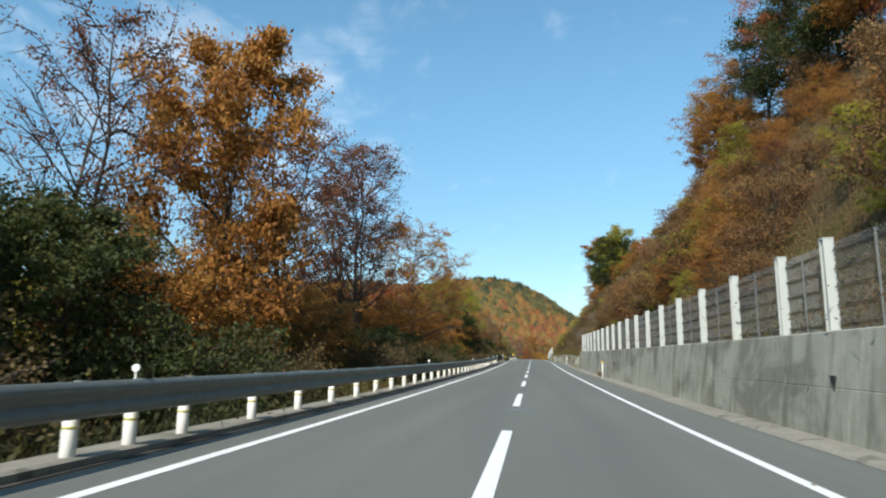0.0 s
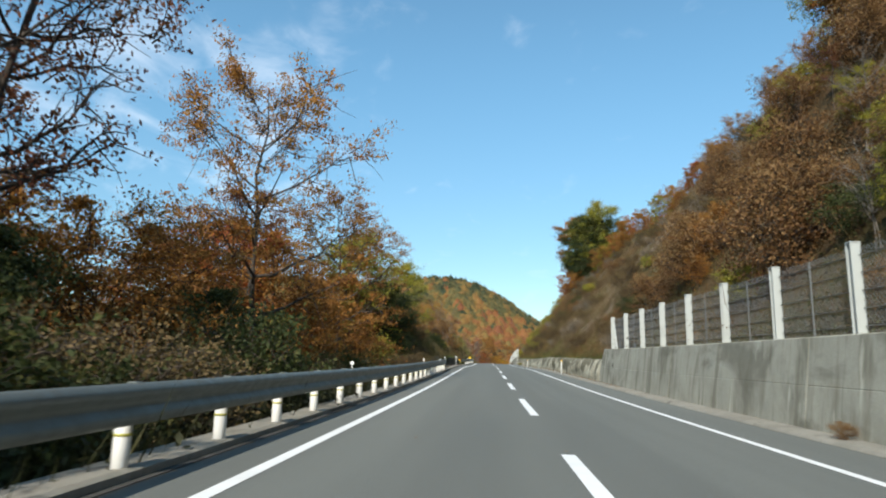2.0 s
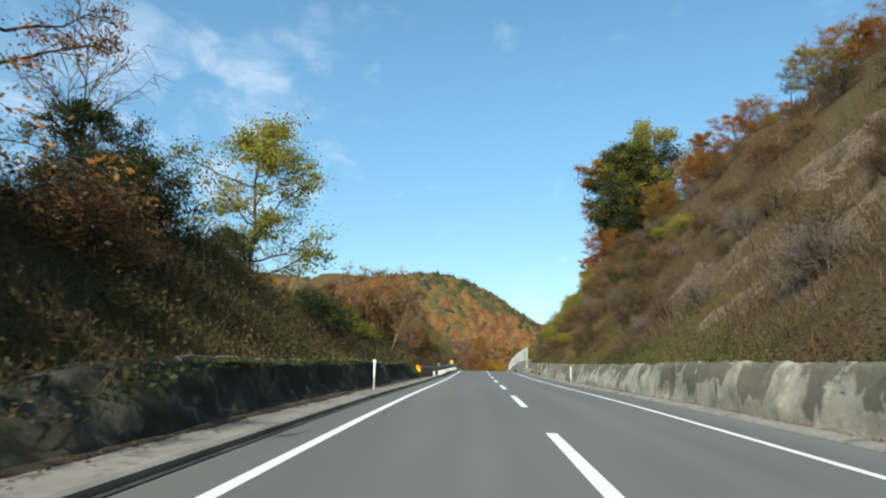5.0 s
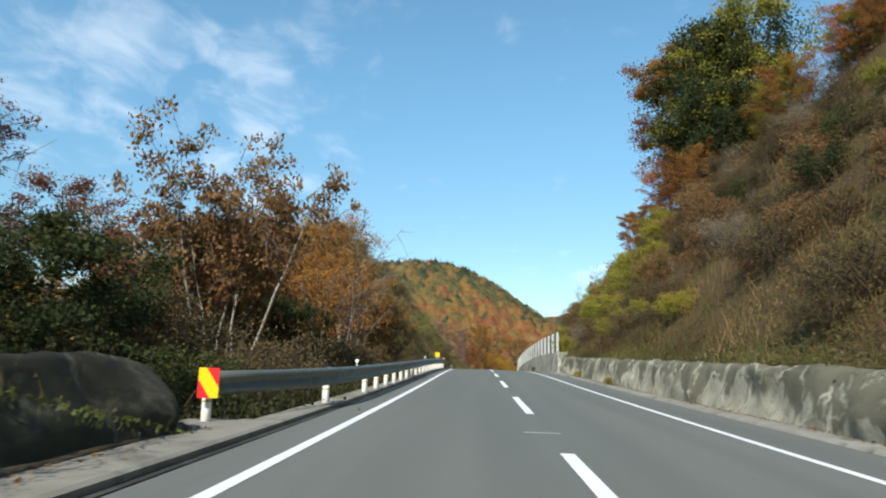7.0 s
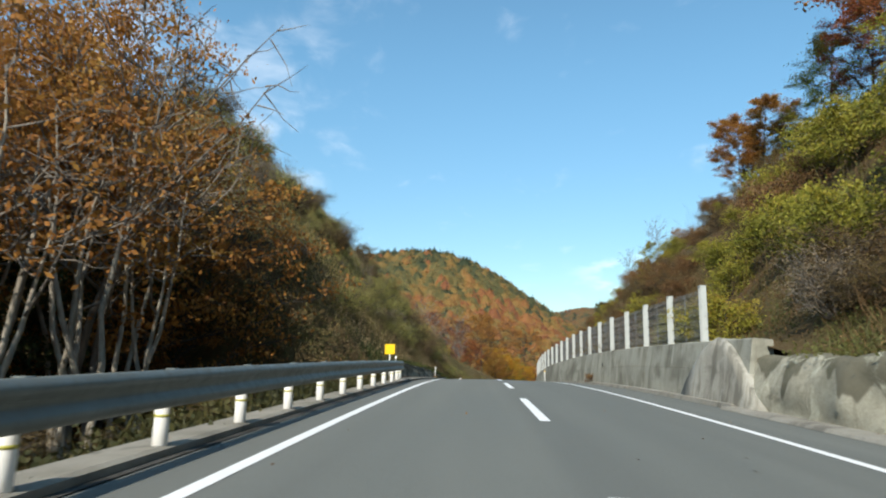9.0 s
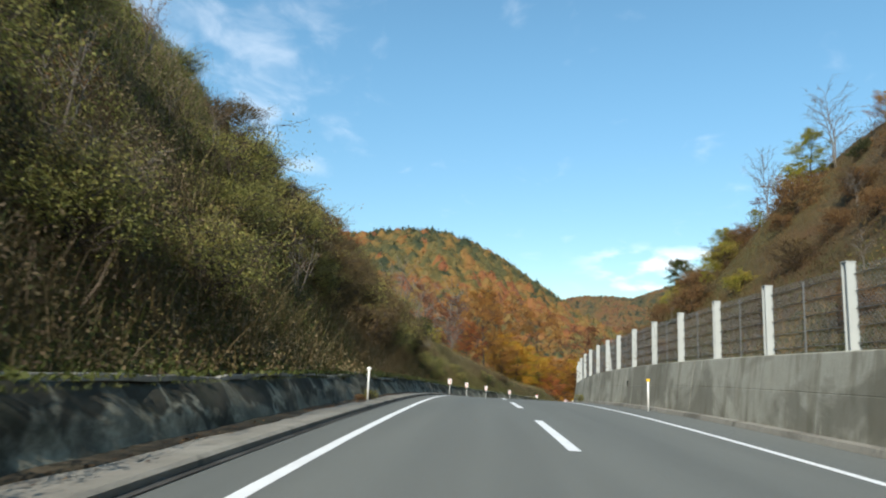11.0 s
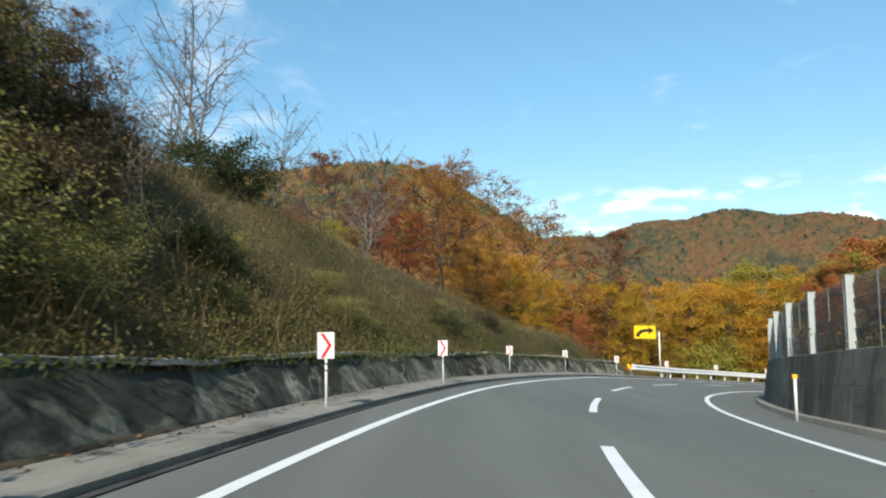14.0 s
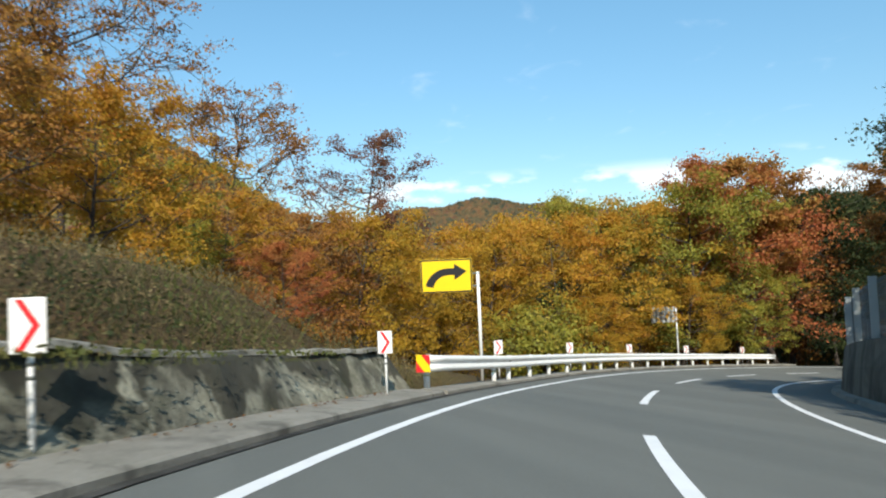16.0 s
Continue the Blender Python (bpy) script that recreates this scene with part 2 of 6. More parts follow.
def metal_mat(name, color, rough=0.45, metal=0.7, dirt=(0.12, 0.12, 0.11)):
    a = Mat(name)
    spots = a.noise(6, 5, 0.65)
    long = a.noise(1.2, 4, 0.6, a.where((1, 1, 0.3)))
    c = a.mix(a.ramp(spots, [(0.45, 0.0), (0.75, 0.4)]), color, dirt)
    c = a.mix(a.ramp(long, [(0.5, 0.0), (0.75, 0.4)]), c, tuple(0.7 * v for v in color))
    return a.finish(c, a.ramp(spots, [(0.3, rough - 0.08), (0.7, rough + 0.2)]), metal, bump=spots, depth=0.002)


def plain_mat(name, color, rough=0.5, soil=0.25):
    a = Mat(name)
    spots = a.noise(9, 5, 0.65)
    c = a.mix(a.ramp(spots, [(0.5, 0.0), (0.8, soil)]), color, tuple(0.45 * v + 0.02 for v in color))
    return a.finish(c, rough, bump=spots, depth=0.001)


def bark_mat(name, light, dark):
    a = Mat(name)
    f = a.noise(9, 6, 0.7, a.where((1, 1, 0.25)))
    c = a.ramp(f, [(0.32, dark), (0.68, light)])
    return a.finish(c, 0.92, bump=f, depth=0.03, spec=0.2)


def leaf_mat(name, colors, through_light=0.35, single=0.3):
    """Leaves: a colour for each leaf, shifted by its bunch and its tree, lit through from behind."""
    a = Mat(name)
    isl = a.n.new("ShaderNodeNewGeometry").outputs["Random Per Island"]
    bunch = a.n.new("ShaderNodeAttribute")
    bunch.attribute_name = "bunch"
    obj = a.n.new("ShaderNodeObjectInfo").outputs["Random"]
    v = a.math("ADD", a.math("MULTIPLY", isl, single), a.math("MULTIPLY", bunch.outputs["Fac"], 0.8 - single))
    v = a.math("ADD", v, a.math("MULTIPLY", obj, 0.2))
    n = len(colors)
    c = a.ramp(v, [(0.12 + 0.76 * i / (n - 1), col) for i, col in enumerate(colors)])
    d = a.node("ShaderNodeBsdfPrincipled", Roughness=0.65)
    d.inputs["Specular IOR Level"].default_value = 0.25
    t = a.n.new("ShaderNodeBsdfTranslucent")
    a.l.new(c, d.inputs["Base Color"])
    a.l.new(c, t.inputs["Color"])
    m = a.node("ShaderNodeMixShader", Fac=through_light)
    a.l.new(d.outputs[0], m.inputs[1])
    a.l.new(t.outputs[0], m.inputs[2])
    a.l.new(m.outputs[0], a.out.inputs[0])
    return a.m


ASPHALT = asphalt_mat()
LINE = paint_mat("road_line_paint", (0.78, 0.79, 0.78))
KERB = concrete_mat("kerb_concrete", (0.33, 0.315, 0.27), (0.23, 0.215, 0.18), (0.12, 0.112, 0.095), 0.57, moss=0.3, pale=0.7, blotch=0.58, fine=0.2)
GUTTER = concrete_mat("gutter_side", (0.10, 0.098, 0.09), (0.06, 0.058, 0.052), (0.035, 0.034, 0.03), 0.5)
# Stained like WALL, but darkened: the bend's shade is put into the colour.
WALL_SHADED = concrete_mat("shaded_stained_wall", (0.23, 0.222, 0.19), (0.14, 0.135, 0.112), (0.075, 0.072, 0.056), 0.5, moss=0.5)
WALL = concrete_mat("wall_concrete", (0.43, 0.425, 0.36), (0.33, 0.325, 0.27), (0.19, 0.182, 0.14), 0.53, moss=0.3)
SHOT = sprayed_mat("sprayed_concrete", (0.50, 0.47, 0.365), (0.33, 0.308, 0.235), (0.12, 0.11, 0.075), 0.4, 0.6, 0.55)
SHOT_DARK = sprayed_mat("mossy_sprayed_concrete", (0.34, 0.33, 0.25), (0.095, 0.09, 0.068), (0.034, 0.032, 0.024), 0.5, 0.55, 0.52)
SHOT_BLACK = sprayed_mat("dark_sprayed_concrete", (0.14, 0.13, 0.10), (0.065, 0.06, 0.045), (0.03, 0.029, 0.02), 0.7, 0.46)
SOIL = soil_mat()
FLOOR = forest_floor_mat()
ZINC = metal_mat("galvanised_steel", (0.15, 0.166, 0.152), 0.48, 0.35)
WHITE_STEEL = plain_mat("white_painted_steel", (0.80, 0.80, 0.77), 0.45, 0.35)
FENCE_POST = plain_mat("pale_grey_painted_steel", (0.43, 0.455, 0.44), 0.5, 0.1)
WIRE = metal_mat("wire", (0.20, 0.21, 0.21), 0.5, 0.6)
BAND = plain_mat("yellow_reflective_band", (0.42, 0.40, 0.08), 0.4)
ORANGE = plain_mat("orange_reflector", (0.86, 0.52, 0.03), 0.3)
YELLOW = plain_mat("yellow_sign_sheet", (0.88, 0.58, 0.01), 0.4, 0.08)
BLACK = plain_mat("black_sign_film", (0.015, 0.015, 0.016), 0.45)
RED = plain_mat("red_sign_film", (0.68, 0.02, 0.025), 0.4, 0.1)
SIGN_WHITE = plain_mat("white_sign_sheet", (0.80, 0.79, 0.77), 0.4, 0.12)
GREY = plain_mat("dark_grey_sign_back", (0.16, 0.165, 0.165), 0.5)
DARK_HOLE = plain_mat("dark_drain", (0.02, 0.02, 0.018), 0.9)
BARK = bark_mat("dark_bark", (0.105, 0.085, 0.068), (0.032, 0.026, 0.022))
BARK_LIGHT = bark_mat("light_grey_bark", (0.42, 0.38, 0.31), (0.20, 0.175, 0.14))
BARK_PALE = bark_mat("pale_bark", (0.25, 0.22, 0.185), (0.11, 0.096, 0.08))
LEAF_ORANGE = leaf_mat("orange_oak_leaves", [(0.09, 0.035, 0.012), (0.27, 0.112, 0.026), (0.41, 0.19, 0.042), (0.42, 0.25, 0.06)])
LEAF_BROWN = leaf_mat("brown_oak_leaves", [(0.06, 0.03, 0.016), (0.16, 0.08, 0.032), (0.26, 0.145, 0.055), (0.31, 0.21, 0.10)])
LEAF_RUSSET = leaf_mat("russet_leaves", [(0.045, 0.018, 0.014), (0.13, 0.048, 0.028), (0.22, 0.082, 0.04), (0.27, 0.135, 0.055)])
LEAF_GREEN = leaf_mat("dark_green_leaves", [(0.016, 0.028, 0.010), (0.035, 0.05, 0.016), (0.06, 0.075, 0.022), (0.13, 0.12, 0.03)])
LEAF_LIGHT = leaf_mat("olive_yellow_leaves", [(0.09, 0.10, 0.02), (0.20, 0.20, 0.03), (0.34, 0.31, 0.042), (0.40, 0.27, 0.045)])
LEAF_YELLOW = leaf_mat("golden_leaves", [(0.19, 0.135, 0.018), (0.39, 0.25, 0.024), (0.53, 0.29, 0.028), (0.48, 0.19, 0.026)])
LEAF_RED = leaf_mat("red_maple_leaves", [(0.17, 0.045, 0.024), (0.34, 0.085, 0.034), (0.46, 0.15, 0.048), (0.46, 0.22, 0.065)])
LEAF_FOREST = leaf_mat("autumn_forest_leaves", [(0.035, 0.045, 0.022), (0.07, 0.07, 0.028), (0.125, 0.10, 0.034), (0.21, 0.125, 0.036), (0.24, 0.10, 0.033), (0.18, 0.062, 0.03)], 0.2, 0.06)
# Muted leaf colours: the haze over the far ridge is mixed into them.
LEAF_HAZED = leaf_mat("hazed_forest_leaves", [(0.045, 0.055, 0.036), (0.068, 0.07, 0.04), (0.11, 0.09, 0.044), (0.17, 0.108, 0.046), (0.185, 0.096, 0.044), (0.15, 0.075, 0.042)], 0.3, 0.06)
BRUSH = leaf_mat("dry_brush", [(0.075, 0.042, 0.02), (0.135, 0.076, 0.032), (0.20, 0.125, 0.05), (0.31, 0.21, 0.095)], 0.3, 0.08)
BRUSH_GREEN = leaf_mat("green_brush", [(0.022, 0.031, 0.011), (0.046, 0.06, 0.016), (0.085, 0.10, 0.025), (0.13, 0.115, 0.036)], 0.25, 0.18)
UNDERGROWTH = leaf_mat("dark_undergrowth", [(0.02, 0.024, 0.01), (0.042, 0.045, 0.015), (0.075, 0.07, 0.022), (0.12, 0.085, 0.032)], 0.25, 0.18)
# Olive-brown leaves set darker to carry the shade on the left bank.
THICKET = leaf_mat("shaded_olive_thicket", [(0.04, 0.034, 0.015), (0.088, 0.07, 0.027), (0.125, 0.088, 0.036), (0.175, 0.12, 0.053)], 0.25, 0.1)
SHRUBS = leaf_mat("brown_shrub_leaves", [(0.075, 0.046, 0.022), (0.125, 0.076, 0.032), (0.165, 0.115, 0.042), (0.15, 0.13, 0.038)], 0.3, 0.08)
WEEDS = leaf_mat("green_weeds", [(0.05, 0.055, 0.018), (0.085, 0.09, 0.026), (0.125, 0.125, 0.036), (0.17, 0.14, 0.045)], 0.3, 0.1)
BANK_GRASS = leaf_mat("bank_grass", [(0.03, 0.037, 0.013), (0.06, 0.065, 0.02), (0.115, 0.10, 0.036), (0.23, 0.18, 0.085)], 0.3, 0.06)
STEMS = leaf_mat("bank_stems", [(0.11, 0.08, 0.05), (0.22, 0.165, 0.09), (0.33, 0.25, 0.14), (0.32, 0.29, 0.105)], 0.3, 0.3)
OLIVE = leaf_mat("olive_shrub_leaves", [(0.11, 0.12, 0.036), (0.205, 0.21, 0.058), (0.30, 0.29, 0.078), (0.36, 0.28, 0.10)], 0.35, 0.16)
STRAW = leaf_mat("straw_grass", [(0.10, 0.068, 0.036), (0.175, 0.125, 0.07), (0.25, 0.185, 0.11), (0.32, 0.25, 0.155)], 0.3, 0.2)

# ---- the road's line ----
SLOPE_S, SLOPE = np.arange(-20.0, 361, 20), [-1.20, -0.10, 0.31, 0.40, 0.86, 0.84, 0.05, 0.34, 0.73, -0.30, -2.15, -3.88, -5.78, -6.37, -7.41, -7.53, -6.86, -6.42, -6.27, -6.23]
BEND_S, BEND = np.arange(180.0, 321, 10), [-0.0001, -0.0004, 0.0016, 0.0055, 0.0092, 0.0125, 0.0158, 0.0166, 0.0163, 0.0166, 0.0166, 0.0166, 0.0166, 0.0166, 0.0166]
BANK_S, BANK = [-20, 140, 170, 190, 205, 220, 235, 250, 265, 360], [0.93, 0.71, 0.32, 0.03, 0.33, 1.70, 3.83, 4.00, 1.75, 1.85]
ROAD_S = np.arange(-60, 361, 1.0)


def summed(f):
    return np.concatenate([[0], np.cumsum((f[1:] + f[:-1]) / 2)])


_curve = np.where(ROAD_S < 180, 0, np.interp(ROAD_S, BEND_S, BEND))
HEAD = summed(_curve)
ROAD_X, ROAD_Y = summed(np.sin(HEAD)), summed(np.cos(HEAD)) + ROAD_S[0]
ROAD_Z = summed(np.tan(np.radians(np.interp(ROAD_S, SLOPE_S, SLOPE))))
ROAD_Z -= np.interp(0, ROAD_S, ROAD_Z)


def place(s, d, up=0.0):
    """World points at s metres along the centre line, d to the right of it, up over the road's surface."""
    s, d, up = np.broadcast_arrays(np.asarray(s, float), d, up)
    h = np.interp(s, ROAD_S, HEAD)
    tilt = np.tan(np.radians(np.interp(s, BANK_S, BANK)))
    z = np.interp(s, ROAD_S, ROAD_Z) - np.clip(d, -6, 6) * tilt - np.clip(abs(d), 0, 6) * 0.02 * np.interp(s, [170, 215], [1, 0])
    return np.stack([np.interp(s, ROAD_S, ROAD_X) + d * np.cos(h), np.interp(s, ROAD_S, ROAD_Y) - d * np.sin(h), z + up], -1)


def heading(s):
    """Degrees by which the road points to the left of +y."""
    return -math.degrees(float(np.interp(s, ROAD_S, HEAD)))


def stand(s, d, up=0.0, turn=0.0, scale=1.0):
    """A pose at a place along the road, facing along it."""
    x, y, z = place(s, d, up)
    return pose(x, y, z, 0, 0, heading(s) + turn) @ Matrix.Scale(scale, 4)


# ---- mesh helpers ----
def mesh_of(name, verts, faces, material=None, smooth=False):
    me = bpy.data.meshes.new(name)
    me.from_pydata([tuple(map(float, v)) for v in verts], [], faces)
    if material:
        me.materials.append(material)
    me.polygons.foreach_set("use_smooth", [smooth] * len(me.polygons))
    me.update()
    return me


def quads_mesh(name, verts, faces, material, bunch=None, smooth=False):
    """A large mesh from number arrays; faces all have the same count of corners."""
    verts, faces = np.asarray(verts, np.float32), np.asarray(faces, np.int32)
    me = bpy.data.meshes.new(name)
    me.vertices.add(len(verts))
    me.vertices.foreach_set("co", verts.ravel())
    k = faces.shape[1]
    me.loops.add(faces.size)
    me.loops.foreach_set("vertex_index", faces.ravel())
    me.polygons.add(len(faces))
    me.polygons.foreach_set("loop_start", np.arange(0, faces.size, k, dtype=np.int32))
    me.polygons.foreach_set("use_smooth", np.full(len(faces), smooth))
    if bunch is not None:
        me.attributes.new("bunch", "FLOAT", "POINT").data.foreach_set("value", np.asarray(bunch, np.float32))
    me.materials.append(material)
    me.update(calc_edges=True)
    me.validate()
    return me


def strip_mesh(name, s, profile, material, smooth=False, wobble=None, rising=False):
    """A surface swept along the road: profile is a list of (d, up) across it, left to right. rising: keep the share of the height at each point."""
    s = np.asarray(s, float)
    d, up = np.array([p[0] for p in profile], float), np.array([p[1] for p in profile], float)
    S, Dg = np.meshgrid(s, d, indexing="ij")
    U = np.broadcast_to(up, S.shape).copy()
    Dg = Dg.copy()
    if wobble:
        dd, uu = wobble(S, Dg, U)
        Dg, U = Dg + dd, U + uu
    v = place(S, Dg, U).reshape(-1, 3)
    n, k = S.shape
    i = (np.arange(n - 1)[:, None] * k + np.arange(k - 1)).ravel()
    f = np.stack([i, i + 1, i + k + 1, i + k], -1)
    tall = np.clip(U / max(up), 0, 1).ravel() if rising else None
    return quads_mesh(name, v, f, material, tall, smooth=smooth)


def loop_mesh(name, s, ring, material, smooth=False, wobble=None):
    """A solid bar swept along the road with a closed ring of (d, up), capped at both ends."""
    s = np.asarray(s, float)
    ring = [(p[0], p[1]) for p in ring]
    k, n = len(ring), len(s)
    d, up = np.array([p[0] for p in ring]), np.array([p[1] for p in ring])
    S, Dg = np.meshgrid(s, d, indexing="ij")
    U, Dg = np.broadcast_to(up, S.shape).copy(), Dg.copy()
    if wobble:
        dd, uu = wobble(S, Dg, U)
        Dg, U = Dg + dd, U + uu
    v = place(S, Dg, U).reshape(-1, 3)
    faces = [(a * k + b, a * k + (b + 1) % k, (a + 1) * k + (b + 1) % k, (a + 1) * k + b) for a in range(n - 1) for b in range(k)]
    faces += [tuple(range(k))[::-1], tuple((n - 1) * k + b for b in range(k))]
    return mesh_of(name, v, faces, material, smooth)


def box_bm(bm, size, centre=(0, 0, 0), bevel=0.0, turn=None):
    m = Matrix.Translation(centre) @ (turn or Matrix()) @ Matrix.Diagonal((*size, 1))
    made = bmesh.ops.create_cube(bm, size=1, matrix=m)["verts"]
    if bevel:
        edges = list({e for v in made for e in v.link_edges})
        bmesh.ops.bevel(bm, geom=edges, offset=bevel, segments=1, affect="EDGES")
    return bm


def tube_bm(bm, radius, z0, z1, sides=12, centre=(0, 0), top=None, bevel=0.0):
    made = bmesh.ops.create_cone(bm, cap_ends=True, segments=sides, radius1=radius, radius2=radius if top is None else top, depth=z1 - z0,
                                 matrix=Matrix.Translation((*centre, (z0 + z1) / 2)))["verts"]
    if bevel:
        rim = [e for v in made for e in v.link_edges if all(w.co.z > z1 - 1e-4 for w in e.verts)]
        bmesh.ops.bevel(bm, geom=list(set(rim)), offset=bevel, segments=2, affect="EDGES")
    return bm


def bm_mesh(name, bm, material, smooth=False):
    me = bpy.data.meshes.new(name)
    bm.to_mesh(me)
    bm.free()
    me.materials.append(material)
    if smooth:
        me.polygons.foreach_set("use_smooth", [len(p.vertices) == 4 for p in me.polygons])
    return me


def part(name, data, parent, label="", at=None):
    """Links a mesh as one part under a thing or a part."""
    ob = new(name, data)
    ob.parent = parent
    if at is not None:
        ob.matrix_basis = at
    return tagged(ob, label) if label else ob


def thing(name, label, category, group="", at=None, data=None, kind=""):
    ob = new(name, data)
    if at is not None:
        ob.matrix_basis = at
    return tagged(ob, label, category, group, kind)


def steps(a, b, n):
    return np.linspace(a, b, max(2, int(round((b - a) / n)) + 1))


def waves(x, y, seed=0, scale=1.0):
    """Smooth cheap noise of about -1 to 1."""
    r = np.random.RandomState(seed)
    out = 0
    for k in range(6):
        a, f, p = r.uniform(0, 2 * np.pi), scale * r.uniform(0.5, 1.6), r.uniform(0, 6.3, 2)
        out = out + np.sin(f * (x * np.cos(a) + y * np.sin(a)) + p[0]) * np.sin(f * 0.7 * (y * np.cos(a) - x * np.sin(a)) + p[1])
    return out / 2.2


# ---- the lie of the land ----
HILLS = [(-28, 620, 76, 92, 150), (-180, 560, 70, 110, 140), (-20, 288, 17, 34, 28), (488, 1330, 112, 180, 260), (150, 1420, 100, 260, 260), (800, 1250, 100, 220, 260),
         (-420, 300, 80, 170, 260), (-420, -150, 70, 170, 260), (330, 620, 30, 150, 140), (30, 900, 52, 150, 160), (1150, 900, 110, 260, 300)]


def far_land(x, y):
    """Height of the land away from the road."""
    z = np.interp(y, [-400, 120, 200, 300, 2500], [-6, -5, -9, -17, -17]) + 0 * x
    for hx, hy, h, wx, wy in HILLS:
        z = z + h * np.exp(-((x - hx) / wx) ** 2 - ((y - hy) / wy) ** 2)
    ridge = 40 * np.exp(-((x - 85) / 42) ** 2) * np.interp(y, [-250, -120, 175, 225], [0.5, 1, 1, 0])
    return z + ridge + 2.2 * waves(x, y, 3, 0.03) + 6 * waves(x, y, 5, 0.012) * np.clip((y - 380) / 200, 0, 1) + (7 * waves(x, y, 6, 0.017) + 9 * np.abs(np.sin(x * 0.021 + 0.6 * np.sin(y * 0.011)))) * np.clip((y - 720) / 260, 0, 1)


LEFT_WALL = ([-60, 77, 84, 111, 117, 166, 167, 258, 259, 400], [-0.3, -0.3, 0.95, 1.0, -0.3, -0.3, 0.82, 0.80, -0.25, -0.25])
RIGHT_WALL = ([-60, 61.5, 62.5, 154, 155, 310, 312, 400], [1.72, 1.76, 1.2, 1.15, 1.55, 1.6, 0.0, 0.0])
LEFT_CAP = ([-60, 78, 84, 108, 118, 163, 170, 200, 215, 228, 240, 250, 258, 266, 285], [-3, -3, 2.2, 2.2, -3.5, -3.5, 12.7, 12.7, 10.6, 7.0, 3.8, 1.8, 1.1, 0.5, -4])
RIGHT_CAP = ([-60, 92, 104, 150, 180, 200, 215, 230, 245, 262, 400], [30, 30, 28, 27, 22, 17, 12.5, 8, 4.0, 2.2, 2.0])
STEEP_TO = ([-60, 88, 102, 140, 158, 175], [22, 22, 22, 20, 13, 12])


def side_height(s, d):
    """Height over the road of the ground beside it, and how far it goes over to the far land."""
    left = d < 0
    a = np.where(left, -d - 5.25, d - 5.4).clip(0)
    cap = np.where(left, np.interp(s, *LEFT_CAP), np.interp(s, *RIGHT_CAP))
    wall = np.where(left, np.interp(s, *LEFT_WALL), np.interp(s, *RIGHT_WALL))
    bench = np.where(left, 0.25, np.interp(s, [55, 70, 150, 160], [1.1, 0.3, 0.3, 1.1]))
    b = (a - bench).clip(0)
    steep = np.where(left, np.where(cap > 0, np.interp(cap, [0, 3, 8, 13], [0.5, 0.75, 1.05, 1.4]), 0.35), np.interp(s, [0, 50, 75, 100, 130, 165, 200], [1.25, 1.27, 1.25, 1.08, 1.08, 1.2, 1.0]))
    first = np.minimum(np.abs(cap), np.where(left, 14.0, np.interp(s, *STEEP_TO))) / steep
    rise = np.minimum(b, first) * steep + (b - first).clip(0) * np.where(left, 0.12, 0.55)
    rise = np.sign(cap) * np.minimum(rise, np.abs(cap) + (b - first).clip(0) * 0.10)
    rough = waves(s, d * 1.3, 11, 0.55) * 0.26 + waves(s, d, 12, 0.16) * np.where(left, np.interp(s, [200, 235], [0.7, 0.25]), 0.7)
    over = np.where(left, np.interp(-d, [24, 58], [0, 1]), np.interp(d, [26, 50], [0, 1]))
    return wall + rise + rough * np.clip(b / 3, 0, 1), over


def ground_sd(s, d):
    p = place(s, d)
    h, over = side_height(s, d)
    z = p[..., 2] + h
    p[..., 2] = z * (1 - over) + (far_land(p[..., 0], p[..., 1]) - 0.6 * (over > 0.99)) * over
    return p


def nearest(x, y):
    """The place along and across the road of points in the plan."""
    q = np.stack([np.ravel(x), np.ravel(y)], -1)
    rx, ry = ROAD_X[::2], ROAD_Y[::2]
    s, d = np.empty(len(q)), np.empty(len(q))
    for i in range(0, len(q), 4000):
        w = q[i:i + 4000]
        k = ((w[:, :1] - rx) ** 2 + (w[:, 1:] - ry) ** 2).argmin(1) * 2
        dx, dy = w[:, 0] - ROAD_X[k], w[:, 1] - ROAD_Y[k]
        s[i:i + 4000] = ROAD_S[k] + dx * np.sin(HEAD[k]) + dy * np.cos(HEAD[k])
        d[i:i + 4000] = dx * np.cos(HEAD[k]) - dy * np.sin(HEAD[k])
    return s.reshape(np.shape(x)), d.reshape(np.shape(x))


def ground_xy(x, y):
    s, d = nearest(x, y)
    inside = (s > -58) & (s < 318) & (d > -58) & (d < 50)
    return np.where(inside, ground_sd(s.clip(-60, 330), d.clip(-58, 50))[..., 2], far_land(x, y))


